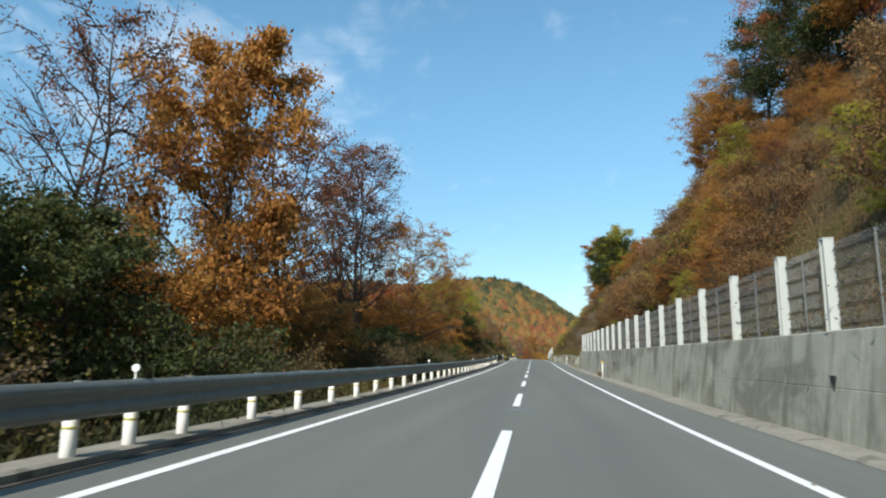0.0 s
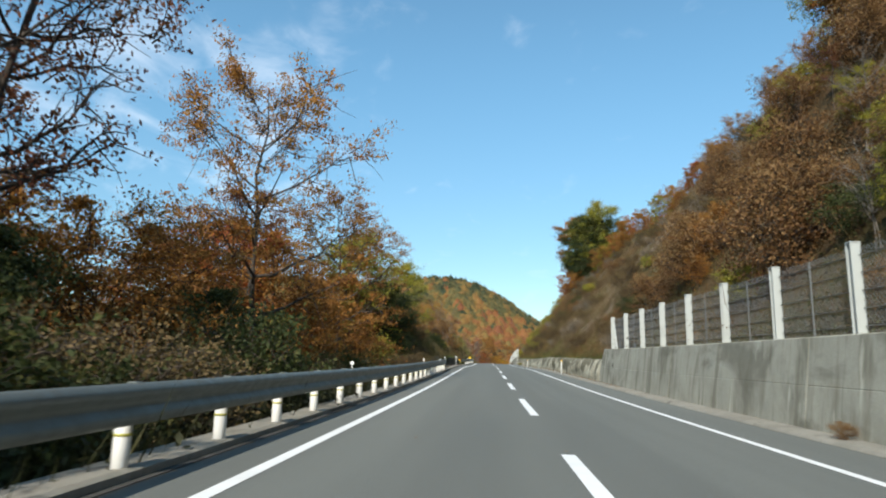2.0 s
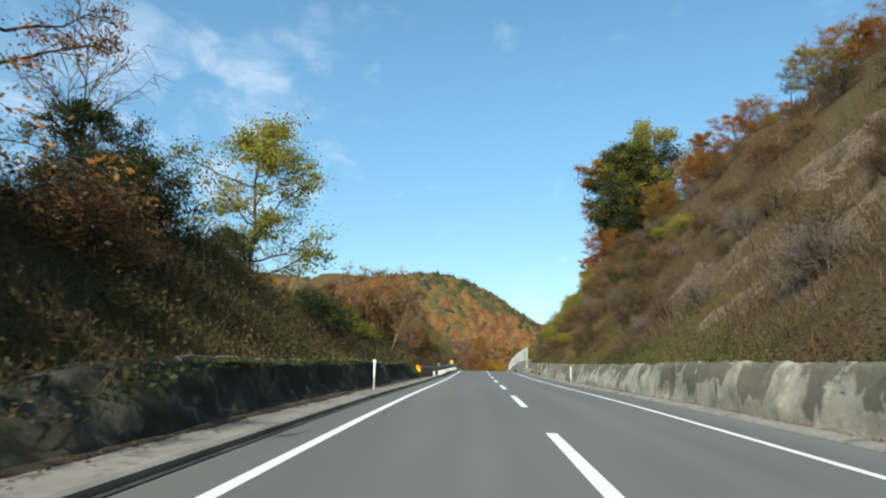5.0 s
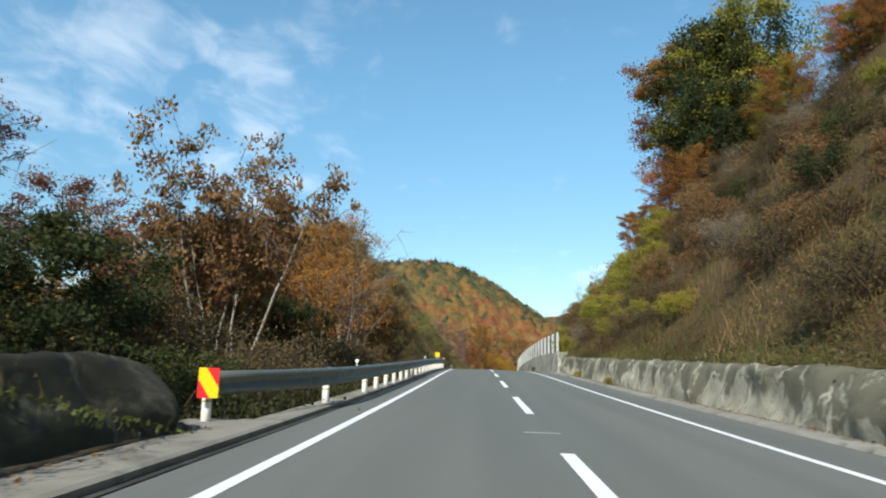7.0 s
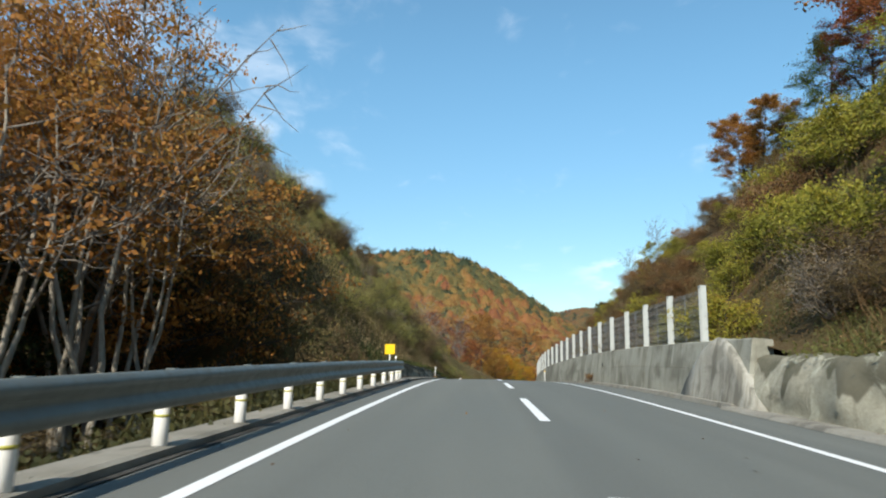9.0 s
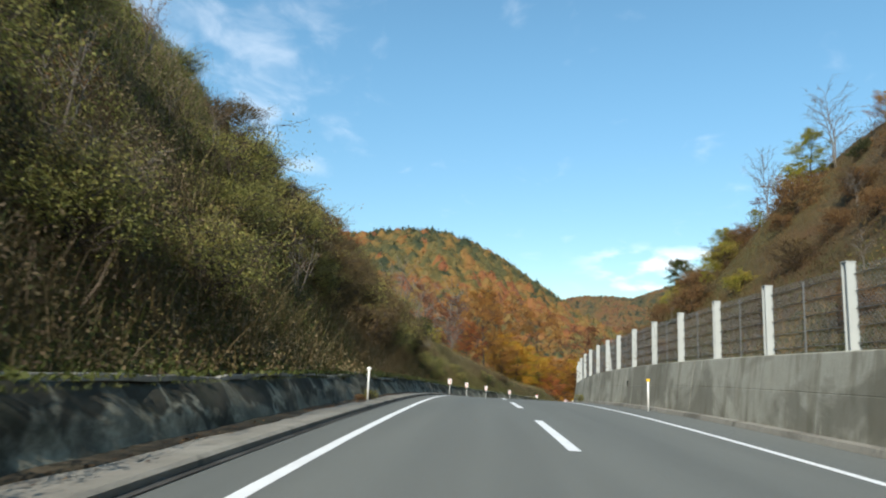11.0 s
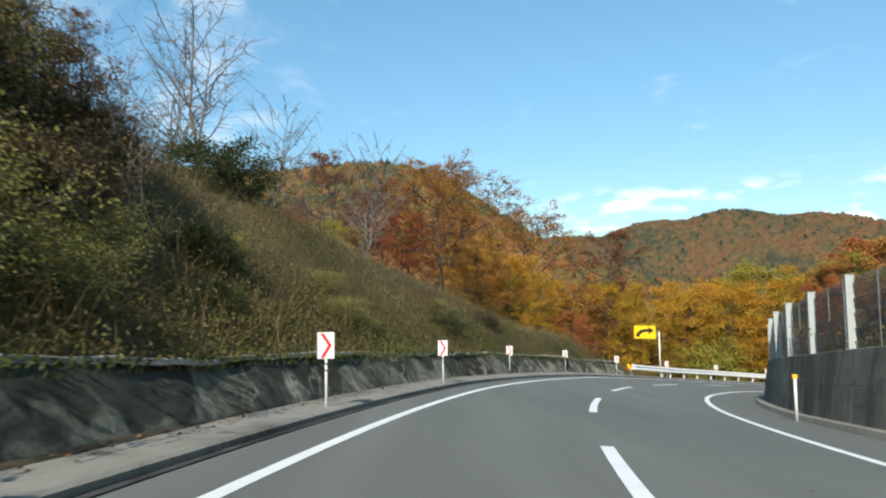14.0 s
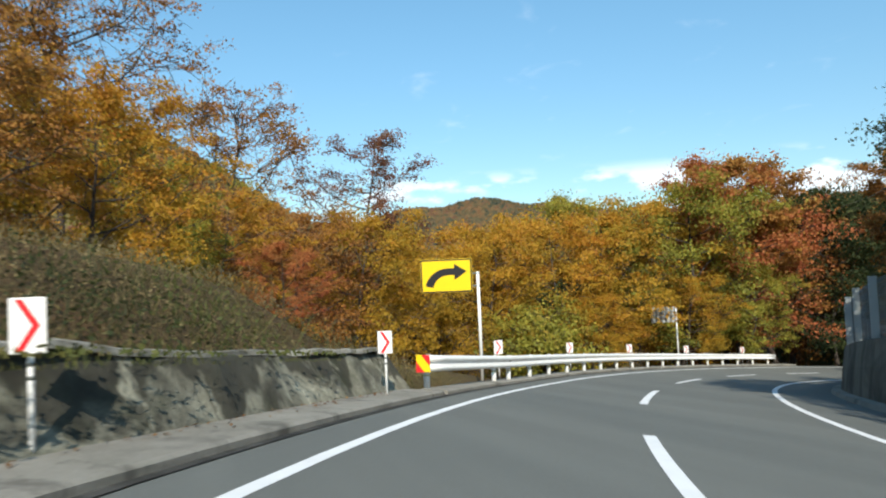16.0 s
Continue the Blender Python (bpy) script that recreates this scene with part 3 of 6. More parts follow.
def build_ground():
    dl = np.array([-58, -50, -43, -37, -32, -28, -25, -22.5, -20.3, -18.4, -16.8, -15.4, -14.2, -13.1, -12.1, -11.2, -10.3, -9.5, -8.7, -8, -7.3, -6.7, -6.2, -5.8, -5.5, -5.25])
    dr = np.array([5.4, 5.7, 6, 6.5, 7.1, 7.7, 8.4, 9.1, 9.9, 10.7, 11.5, 12.4, 13.4, 14.5, 15.7, 17, 18.5, 20, 22, 24, 26.5, 29, 32, 36, 40, 45, 50])
    s = np.arange(-58, 319, 1.25)
    rows_v, rows_f, base = [], [], 0

    def add(S, v):
        nonlocal base
        n, k = S.shape
        i = (np.arange(n - 1)[:, None] * k + np.arange(k - 1)).ravel() + base
        rows_v.append(v.reshape(-1, 3))
        rows_f.append(np.stack([i, i + 1, i + k + 1, i + k], -1))
        base += n * k

    for d in (dl, dr):
        S, Dg = np.meshgrid(s, d, indexing="ij")
        add(S, ground_sd(S, Dg))
    S, Dg = np.meshgrid(s, np.array([-5.25, -4.9, 0, 4.9, 5.4]), indexing="ij")
    add(S, place(S, Dg, -0.35))
    gx = np.unique(np.concatenate([np.arange(-2600, -300, 60), np.arange(-300, 400, 7), np.arange(400, 2700, 60)]))
    gy = np.unique(np.concatenate([np.arange(-1500, -100, 60), np.arange(-100, 760, 7), np.arange(760, 2900, 40)]))
    X, Y = np.meshgrid(gx.astype(float), gy.astype(float))
    Z = far_land(X, Y)
    sn, dn = nearest(X, Y)
    inner = (sn > -50) & (sn < 310) & (dn > -50) & (dn < 43)
    Z = Z - np.where(inner, 9 + 40 * ((dn > 0) & (dn < 34)), 0)
    add(X, np.stack([X, Y, Z], -1))
    far_from = sum(len(f) for f in rows_f[:-1])
    me = quads_mesh("ground", np.concatenate(rows_v), np.concatenate(rows_f), SOIL, smooth=True)
    me.materials.append(FLOOR)
    if len(me.polygons) == sum(len(f) for f in rows_f):
        me.polygons.foreach_set("material_index", (np.arange(len(me.polygons)) >= far_from).astype(np.int32))
    return tagged(new("ground", me), "brown slopes and hills of dry grass and leaf litter", "ground", kind="structure")


build_ground()

EARTH = concrete_mat("bare_tan_earth", (0.27, 0.20, 0.125), (0.17, 0.122, 0.075), (0.095, 0.068, 0.042), 0.5)
SCAR_D, SCAR_S, SCAR_W = [6.3, 7.4, 13, 18, 23, 26], [97, 95.5, 92, 89, 87, 88], [12, 16, 15, 12.5, 10, 4]


def scar_width(d):
    return np.interp(d, SCAR_D, SCAR_W) * (1 + 0.3 * waves(d, d * 0.3, 71, 1.3))


def scar(s, d):
    """How far from the middle of the bare scar on the slope a place lies: over 1 is outside."""
    return np.where((d > 6.3) & (d < 26), np.abs(s - np.interp(d, SCAR_D, SCAR_S)) / scar_width(d), 9.0)


def build_scar():
    Dg, W = np.meshgrid(np.arange(6.9, 26.01, 0.35), np.linspace(-1, 1, 57), indexing="ij")
    S = np.interp(Dg, SCAR_D, SCAR_S) + W * scar_width(Dg)
    p = ground_sd(S, Dg)
    p[..., 2] += (0.16 * (1 - np.abs(W) ** 3) - 0.12) * np.clip((Dg - 6.9) / 1.2, 0, 1) - 0.25 * np.clip(8.1 - Dg, 0, 1) + (0.22 * waves(S, Dg, 73, 1.3) + 0.12 * waves(S, Dg, 74, 3.2)) * (1 - W ** 4)
    n, k = S.shape
    i = (np.arange(n - 1)[:, None] * k + np.arange(k - 1)).ravel()
    me = quads_mesh("bare_earth", p.reshape(-1, 3), np.stack([i, i + 1, i + k + 1, i + k], -1), EARTH, smooth=True)
    tagged(new("bare_earth", me), "bare eroded tan earth on a steep slope", "earth", kind="structure")


build_scar()

# ---- road ----
along = steps(-55, 330, 1.5)
tagged(new("road", strip_mesh("road", along, [(-3.98, -0.01), (-3.0, 0), (-1.5, 0), (0, 0), (1.5, 0), (3.0, 0), (4.62, -0.01)], ASPHALT)),
       "grey asphalt two-lane road running through a cutting", "road", kind="structure")
for side, nm in ((-3.0, "edge_line"), (2.99, "edge_line")):
    tagged(new(nm, strip_mesh(nm, along, [(side - 0.075, 0.005), (side + 0.075, 0.005)], LINE)), "solid white painted edge line on asphalt", "road marking", kind="structure")
centre = tagged(new("centre_line"), "broken white painted centre line on asphalt", "road marking", kind="structure")
for k in range(-4, 32):
    part("dash", strip_mesh("dash", steps(10 * k, 10 * k + 5, 0.5), [(-0.08, 0.006), (0.08, 0.006)], LINE), centre)


def kerb_run(name, s0, s1, ring, label):
    return tagged(new(name, loop_mesh(name, steps(s0, s1, 1.5), ring, KERB)), label, "kerb", kind="structure")


for k0, k1, wide in ((-50, 77.65, 4.36), (79.0, 117.2, 5.3), (117.22, 166.2, 4.36), (167, 259, 5.3), (259.2, 300, 4.5)):
    kerb_run("kerb_left", k0, k1, [(-wide, -0.3), (-3.86, -0.3), (-3.84, 0.07), (-3.9, 0.095), (-wide, 0.075)], "pale concrete kerb and footing strip beside the road")
# dark gutter strip painted for the shadow of kerb and rail
tagged(new("gutter", strip_mesh("gutter", along, [(-3.90, 0.008), (-3.74, 0.006)], GUTTER)), "gutter strip along the kerb, coloured dark for the shade there", "gutter", kind="structure")
tagged(new("drain_opening", strip_mesh("drain_opening", steps(77.6, 79.05, 0.3), [(-5.4, 0.02), (-4.6, 0.012), (-3.9, 0.01)], GUTTER)), "dark asphalt gap between two kerbs, open to the drain", "gutter", kind="structure")
kerb_run("kerb_right", 155.2, 300, [(4.6, -0.3), (5.5, -0.3), (5.5, 0.12), (4.74, 0.11), (4.63, 0.10), (4.6, 0.0)], "low mossy concrete kerb at the foot of the wall")
kerb_run("kerb_right", -50, 155.2, [(4.38, -0.3), (5.5, -0.3), (5.5, 0.10), (4.74, 0.075), (4.50, 0.06), (4.43, 0.045), (4.38, 0.0)], "low stained concrete kerb at the foot of the wall")

DIRT = concrete_mat("leafy_dirt", (0.15, 0.115, 0.072), (0.08, 0.062, 0.04), (0.035, 0.03, 0.02), 0.5, moss=0.5)


def dirt_strip(s0, s1, inner, seed):
    """Earth and rotting leaves washed down against the foot of a wall."""
    def wobble(S, Dg, U):
        edge = (Dg > -4.8) * np.clip((S - s0) / 3, 0, 1) * np.clip((s1 - S) / 8, 0, 1)
        return edge * (inner + 4.75 + 0.1 * waves(S, S * 0, seed, 0.8) + 0.05 * waves(S, S * 0, seed + 1, 3.0)), 0.012 * waves(S, Dg, seed + 2, 3.0)
    tagged(new("dirt", strip_mesh("dirt", steps(s0, s1, 0.4), [(-4.85, 0.16), (-4.80, 0.13), (-4.70, 0.10), (-4.695, 0.07)], DIRT, True, wobble)), "brown earth along the foot of a wall", "dirt", kind="structure")


dirt_strip(167.5, 226, -4.52, 171)
dirt_strip(80, 116, -4.55, 181)

# surveyors' chalk marks and a mended patch in the asphalt
CHALK = paint_mat("blue_chalk", (0.25, 0.36, 0.55), amount=0.9)
PATCH = paint_mat("dark_asphalt_patch", (0.07, 0.072, 0.07), (0.12, 0.12, 0.118))
for s, d0, d1, wide, mat, words in [(9.0, -0.2, 0.29, 0.05, CHALK, "blue chalk line across the asphalt"), (207.62, -0.14, 0.37, 0.06, CHALK, "blue chalk line across the asphalt"), (207.86, -0.2, 0.24, 0.05, CHALK, "blue chalk line across the asphalt"),
                                    (116.9, -0.34, 0.18, 0.04, LINE, "short white painted mark on the asphalt"), (67.55, -0.17, 0.06, 0.04, LINE, "short white painted mark on the asphalt"),
                                    (17.6, -0.24, 0.29, 0.16, PATCH, "dark mended patch in the asphalt")]:
    tagged(new("road_mark", strip_mesh("road_mark", [s, s + wide], [(d0, 0.011), (d1, 0.011)], mat)), words, "road marking", kind="structure")

# ---- walls ----


def smooth_wall(name, s0, s1, h, lean=0.0):
    w = tagged(new(name), "grey concrete retaining wall with dark rain streaks", "retaining wall", kind="structure")
    edges = np.append(np.arange(s0, s1 - 3, 9.0), s1)
    for a, b in zip(edges[:-1], edges[1:]):
        ring = [(4.86, -0.3), (5.55, -0.3), (5.55, h - 0.02), (5.15, h), (5.10, h - 0.025), (4.99, 0.86), (4.998, 0.85), (4.985, 0.835)]
        # beyond 222 the panels take the concrete coloured for shade
        me = loop_mesh("wall_panel", steps(a + 0.012, b - 0.012, 1.5), ring, WALL_SHADED if a > 222 else WALL)
        if b == s1 and lean:      # the end face slopes back towards the top
            for v in me.vertices[-len(ring):]:
                v.co.y -= lean * (v.co.z - float(place(b, 5.0)[2])) / h
        part("wall_panel", me, w)
    return w


wall_south = smooth_wall("wall_south", -50, 62.2, 1.75, 1.0)
wall_north = smooth_wall("wall_north", 155.0, 308, 1.60)


def lumpy_wall(name, s0, s1, d0, out, h, material, label, seed, low=False):
    """Sprayed concrete: a rounded, uneven face that bulges between its ribs."""
    def wobble(S, Dg, U):
        rise = np.clip(U / h, 0, 1)
        rib = np.abs(np.sin(S * np.pi / 4.3 + 1.1 * waves(S, S * 0, seed, 0.2)))
        dd = out * (0.15 * waves(S, U * 3.5 + S * 0.2, seed + 1, 0.7) + 0.05 * waves(S, U * 1.6, seed + 2, 2.4) + 0.022 * waves(S, U, seed + 5, 6.0) + 0.012 * waves(S, U, seed + 7, 13.0)
                    - 0.16 * (1 - rib) ** 5 + 0.12 * (1 - np.abs(np.sin(S * 0.85 + U * 1.3 + 1.3 * waves(S, U, seed + 8, 0.5)))) ** 3)
        uu = rise ** 2 * ((0.05 if d0 > 0 else 0.075) * waves(S, S * 0, seed + 3, 0.5) + 0.03 * waves(S, Dg, seed + 4, 2.1) + 0.025 * waves(S, Dg, seed + 6, 6.0) - 0.09 * (1 - rib) ** 5)
        dd = dd * np.clip((S - s0) / 1.5, 0, 1)
        if low:     # rises out of the ground at its start
            uu = uu - 0.8 * rise * np.clip(1 - (S - s0) / 3.5, 0, 1) ** 1.5
        tuck = np.sign(d0) * 0.22 * np.clip(1 - (S - s0) / 1.2, 0, 1)
        return -dd * np.clip(U * 3, 0.1, 1) * np.sign(d0) * np.sign(out) * -1 + tuck, uu
    sg = 1 if d0 > 0 else -1
    lean = [(0, -0.1), (0.02, 0.1), (0.05, 0.3 * h), (0.1, 0.55 * h), (0.17, 0.78 * h), (0.26, 0.93 * h), (0.42, h), (0.7, h - 0.03), (1.0, h - 0.15)]
    if sg < 0:      # the low walls under the left bank lean well back
        lean = [(0, -0.1), (0.04, 0.08), (0.15, 0.3 * h), (0.26, 0.55 * h), (0.37, 0.78 * h), (0.45, 0.94 * h), (0.55, h), (0.8, h - 0.03), (1.1, h - 0.15)]
    prof = []
    for (a0, u0), (a1, u1) in zip(lean[:-1], lean[1:]):
        prof += [(d0 + sg * a0, u0), (d0 + sg * (a0 + a1) / 2, (u0 + u1) / 2)]
    prof.append((d0 + sg * lean[-1][0], lean[-1][1]))
    if sg > 0:
        me = strip_mesh(name, steps(s0, s1, 0.18), prof, material, True, wobble, True)
    else:
        me = strip_mesh(name, steps(s0, s1, 0.18), prof[::-1], material, True, wobble, True)
    return tagged(new(name, me), label, "retaining wall", kind="structure")


lumpy_wall("wall_east", 60.9, 154.9, 4.82, 0.6, 1.22, SHOT, "low rough sprayed-concrete wall, pale with dark water stains", 21)
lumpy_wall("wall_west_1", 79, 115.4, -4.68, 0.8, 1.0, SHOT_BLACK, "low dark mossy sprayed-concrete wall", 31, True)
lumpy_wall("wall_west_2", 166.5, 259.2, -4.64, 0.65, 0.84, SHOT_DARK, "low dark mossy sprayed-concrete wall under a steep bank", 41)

LIP = concrete_mat("pale_broken_edge", (0.50, 0.48, 0.41), (0.34, 0.32, 0.27), (0.16, 0.15, 0.12), 0.5, moss=0.5)


def wall_lip(s0, s1, d, h, seed):
    """The broken edge of the sprayed concrete, standing a little over the bank; its pale colour paints in caught light.
    """
    def wobble(S, Dg, U):
        return 0.06 * waves(S, S * 0, seed + 2, 0.9) + 0.02 * waves(S, S * 0, seed + 1, 4), 0.075 * waves(S, S * 0, seed, 0.5) + 0.03 * waves(S, S * 0, seed + 3, 3.4)
    ring = [(d - 0.12, h - 0.07), (d + 0.035, h - 0.06), (d + 0.025, h + 0.005), (d - 0.01, h + 0.018), (d - 0.09, h + 0.012)]
    tagged(new("wall_edge", loop_mesh("wall_edge", steps(s0, s1, 0.35), ring, LIP, False, wobble)), "uneven top edge of a sprayed-concrete wall, coloured pale as if sunlit", "retaining wall", kind="structure")


wall_lip(84.5, 111, -5.14, 0.99, 34)
wall_lip(167.5, 259, -5.08, 0.84, 44)

def wall_end():
    """A pale heap of sprayed concrete that closes the end of the smooth wall."""
    rows = [(0.0, 153.6, 159.2, 4.70), (0.5, 154.5, 158.9, 4.79), (1.0, 155.3, 158.4, 4.88), (1.45, 156.0, 157.9, 4.97), (1.68, 156.6, 157.4, 5.08)]
    v, f = [], []
    for i, (up, a, c, d) in enumerate(rows):
        for k, s in enumerate(np.linspace(a, c, 7)):
            bulge = 0.07 * math.sin(k * 2.1 + i * 1.7) * (0 < k < 6)
            v.append(place(s, d - bulge * 0.6, up - 0.05 + 0.04 * math.sin(k * 1.3 + i)))
        v.append(place(c, 5.4, up - 0.05))
        v.append(place(a, 5.4, up - 0.05))
    for i in range(len(rows) - 1):
        for k in range(9):
            f.append((9 * i + k, 9 * i + (k + 1) % 9, 9 * i + 9 + (k + 1) % 9, 9 * i + 9 + k))
    f.append(tuple(range(9 * len(rows) - 9, 9 * len(rows))))
    tagged(new("wall_end", mesh_of("wall_end", v, f, LIP, True)), "pale heap of sprayed concrete closing a wall's end", "retaining wall", kind="structure")


wall_end()

# weep holes: triangular drains in the smooth wall, black plates for the shade inside
hole_bm = bmesh.new()
tri = [hole_bm.verts.new(v) for v in ((-0.11, 0, 0.12), (0.11, 0, 0.12), (0.02, 0, -0.12))]
hole_bm.faces.new(tri)
deep = bmesh.ops.extrude_face_region(hole_bm, geom=list(hole_bm.faces))
bmesh.ops.translate(hole_bm, vec=(0, -0.012, 0), verts=[g for g in deep["geom"] if isinstance(g, bmesh.types.BMVert)])
hole_mesh = bm_mesh("weep_hole", hole_bm, DARK_HOLE)
for s in (6.0, 33, 58.4, 172, 199):
    part("weep_hole", hole_mesh, wall_south if s < 100 else wall_north, "black triangle for the dark inside of a drain", pose(*place(s, 4.985, 0.92), 0, 0, heading(s) - 90))

# ---- rockfall fences on the walls ----
FENCE_H = 1.55
bm = bmesh.new()
box_bm(bm, (0.17, 0.02, FENCE_H), (0, -0.07, FENCE_H / 2))
box_bm(bm, (0.17, 0.02, FENCE_H), (0, 0.07, FENCE_H / 2))
box_bm(bm, (0.02, 0.12, FENCE_H), (0, 0, FENCE_H / 2))
box_bm(bm, (0.18, 0.18, 0.016), (0, 0, FENCE_H + 0.008))
post_mesh = bm_mesh("fence_post", bm, FENCE_POST)
bm = bmesh.new()
tube_bm(bm, 0.016, 0, FENCE_H - 0.12, 6)
stay_mesh = bm_mesh("stay", bm, WIRE)


def net_mesh(length):
    """Five cables and a wire net between two posts."""
    v, f = [], []

    def wire(a, b, r):
        a, b = Vector(a), Vector(b)
        ax = (b - a).normalized()
        u = ax.orthogonal().normalized()
        w = ax.cross(u)
        i = len(v)
        for p in (a, b):
            for k in range(3):
                ang = 2.094 * k
                v.append(p + r * (math.cos(ang) * u + math.sin(ang) * w))
        for k in range(3):
            f.append((i + k, i + (k + 1) % 3, i + 3 + (k + 1) % 3, i + 3 + k))

    for z in (0.14, 0.44, 0.74, 1.04, 1.34):
        wire((0.05, 0, z), (0.05, length, z), 0.011)
    pitch, top = 0.10, FENCE_H - 0.1
    y = -top
    while y < length:
        a0 = max(0.0, -y)
        a1 = min(top, length - y)
        if a1 - a0 > 0.05:
            wire((0.065, y + a0, 0.03 + a0), (0.065, y + a1, 0.03 + a1), 0.0042)
            wire((0.068, length - y - a0, 0.03 + a0), (0.068, length - y - a1, 0.03 + a1), 0.0042)
        y += pitch
    return mesh_of("net", v, f, WIRE)


NET = net_mesh(3.0)


def rock_fence(at_s, d, up, label, braces):
    count, first = len(at_s), at_s[0]
    fence = thing("rockfall_fence", label, "fence", at=stand(first, d, up))
    back = fence.matrix_basis.inverted()
    for i in range(count):
        m = back @ stand(at_s[i], d, up)
        part("fence_post", post_mesh, fence, at=m)
        if i < count - 1:
            a, b = place(at_s[i], d, up), place(at_s[i + 1], d, up)
            way = Vector(b - a)
            m = Matrix.Translation(a) @ way.to_track_quat("Y", "Z").to_matrix().to_4x4() @ Matrix.Diagonal((1, way.length / 3.0, 1, 1))
            part("net", NET, fence, "dark wire net with steel cables", at=back @ m)
            part("stay", stay_mesh, fence, "thin steel stay", at=back @ Matrix.Translation((a + b) / 2))
    # the end post is braced by two slanting struts
    for s_end, turn in braces:
        bm2 = bmesh.new()
        tube_bm(bm2, 0.03, 0, 1.5, 8)
        strut = bm_mesh("strut", bm2, FENCE_POST)
        for lean in (18, 26):
            part("strut", strut, fence, at=back @ stand(s_end - 0.55 * turn * lean / 20, d + 0.05, up) @ pose(0, 0, 0, -turn * lean, 0, 0))
    return fence


rock_fence(list(3.45 - 3 * np.arange(16)[::-1]) + [6.55] + list(8.58 + 3.01 * np.arange(18)), 5.3, 1.75, "rockfall fence of pale posts and wire net on a concrete wall", [(59.75, 1)])
rock_fence(list(158.5 + 3.1 * np.arange(9)) + list(186.5 + 3.09 * np.arange(6)) + [204.7] + list(207.7 + 3.05 * np.arange(33)), 5.25, 1.60, "rockfall fence of pale posts and wire net curving along a wall", [(204.7, 1)])

# ---- guardrails ----
bm = bmesh.new()
tube_bm(bm, 0.0700, -0.2, 0.70, 14, bevel=0.02)
rail_post = bm_mesh("post", bm, WHITE_STEEL, True)
bm = bmesh.new()
tube_bm(bm, 0.0725, 0.30, 0.325, 14)
band_mesh = bm_mesh("reflective_band", bm, BAND, True)
bm = bmesh.new()
tube_bm(bm, 0.012, 0.0, 0.10, 8)
made = bmesh.ops.create_cone(bm, cap_ends=True, segments=20, radius1=0.042, radius2=0.042, depth=0.03, matrix=Matrix.Translation((0, 0, 0.13)) @ Euler((radians(90), 0, 0)).to_matrix().to_4x4())
rail_eye = bm_mesh("delineator", bm, SIGN_WHITE)
RAIL_RING = [(0, 0.0), (0.03, 0.008), (0.075, 0.045), (0.082, 0.075), (0.075, 0.105), (0.03, 0.145), (0.02, 0.175), (0.03, 0.205), (0.075, 0.245), (0.082, 0.275),
             (0.075, 0.305), (0.035, 0.338), (0.02, 0.35), (-0.025, 0.35)]


def guardrail(s0, s1, d, posts, material, label, flare0=0.0, flare1=0.0, eyes=(), kind_label="white steel post with a reflective band", top=0.79):
    rail = thing("guardrail", label, "guardrail", at=stand(s0, d))
    inv = rail.matrix_basis.inverted()

    def off(s):
        return d - flare0 * np.clip((s0 + 6 - s) / 6, 0, 1) ** 2 - flare1 * np.clip((s - s1 + 6) / 6, 0, 1) ** 2

    ring = [(a, b) for a, b in RAIL_RING] + [(a - 0.008, b) for a, b in RAIL_RING[::-1]]
    s = steps(s0, s1, 1.0)
    rd, ru = np.array([p[0] for p in ring]), np.array([p[1] for p in ring])
    S, Rd = np.meshgrid(s, rd, indexing="ij")
    Ru = np.broadcast_to(ru, S.shape)
    v = place(S, off(S) + 0.09 + Rd, top - 0.35 + Ru).reshape(-1, 3)
    k = len(ring)
    faces = [(a * k + b, a * k + (b + 1) % k, (a + 1) * k + (b + 1) % k, (a + 1) * k + b) for a in range(len(s) - 1) for b in range(k)]
    faces += [tuple(range(k))[::-1], tuple((len(s) - 1) * k + b for b in range(k))]
    beam_mesh = mesh_of("beam", [inv @ Vector(p) for p in v], faces, material, True)
    beam = part("beam", beam_mesh, rail, "long corrugated steel beam")
    bm2 = bmesh.new()
    box_bm(bm2, (0.10, 0.10, 0.28), (0.06, 0, top - 0.18), 0.008)
    bracket = bm_mesh("bracket", bm2, material)
    bm2 = bmesh.new()
    box_bm(bm2, (0.012, 0.36, 0.055), (0.118, 0, top - 0.175), 0.004)
    splice = bm_mesh("splice_plate", bm2, ZINC)
    for i, ps in enumerate(posts):
        p = part("post", rail_post, rail, kind_label, at=inv @ stand(ps, float(off(np.array(ps))), 0.05))
        part("reflective_band", band_mesh, p, "yellow reflective band")
        part("bracket", bracket, p)
        if i % 2 == 0:
            part("splice_plate", splice, p)
    for es in eyes:
        part("delineator", rail_eye, rail, "small round white delineator", at=inv @ stand(es, float(off(np.array(es))) + 0.05, top - 0.01))
    return rail, inv, off


RAIL_LABEL = "weathered grey corrugated guardrail on white posts"
guardrail(-41, 78.4, -3.97, np.concatenate([[1.86], np.arange(-39.07, 75.5, 2.0) + 0.35 * np.exp(-((np.arange(-39.07, 75.5, 2.0) - 54) / 8) ** 2), [77.4]]), ZINC, RAIL_LABEL + " beside woods", 0, 0.9, (1.8, 21.8, 41.8, 58, 73.5))
guardrail(116.7, 166.8, -3.95, np.concatenate([[116.85, 120.65, 124.45], np.arange(126.35, 166.6, 2.0)]), ZINC, RAIL_LABEL + " with a striped end plate", 1.0, 0.3, (123, 143, 163))
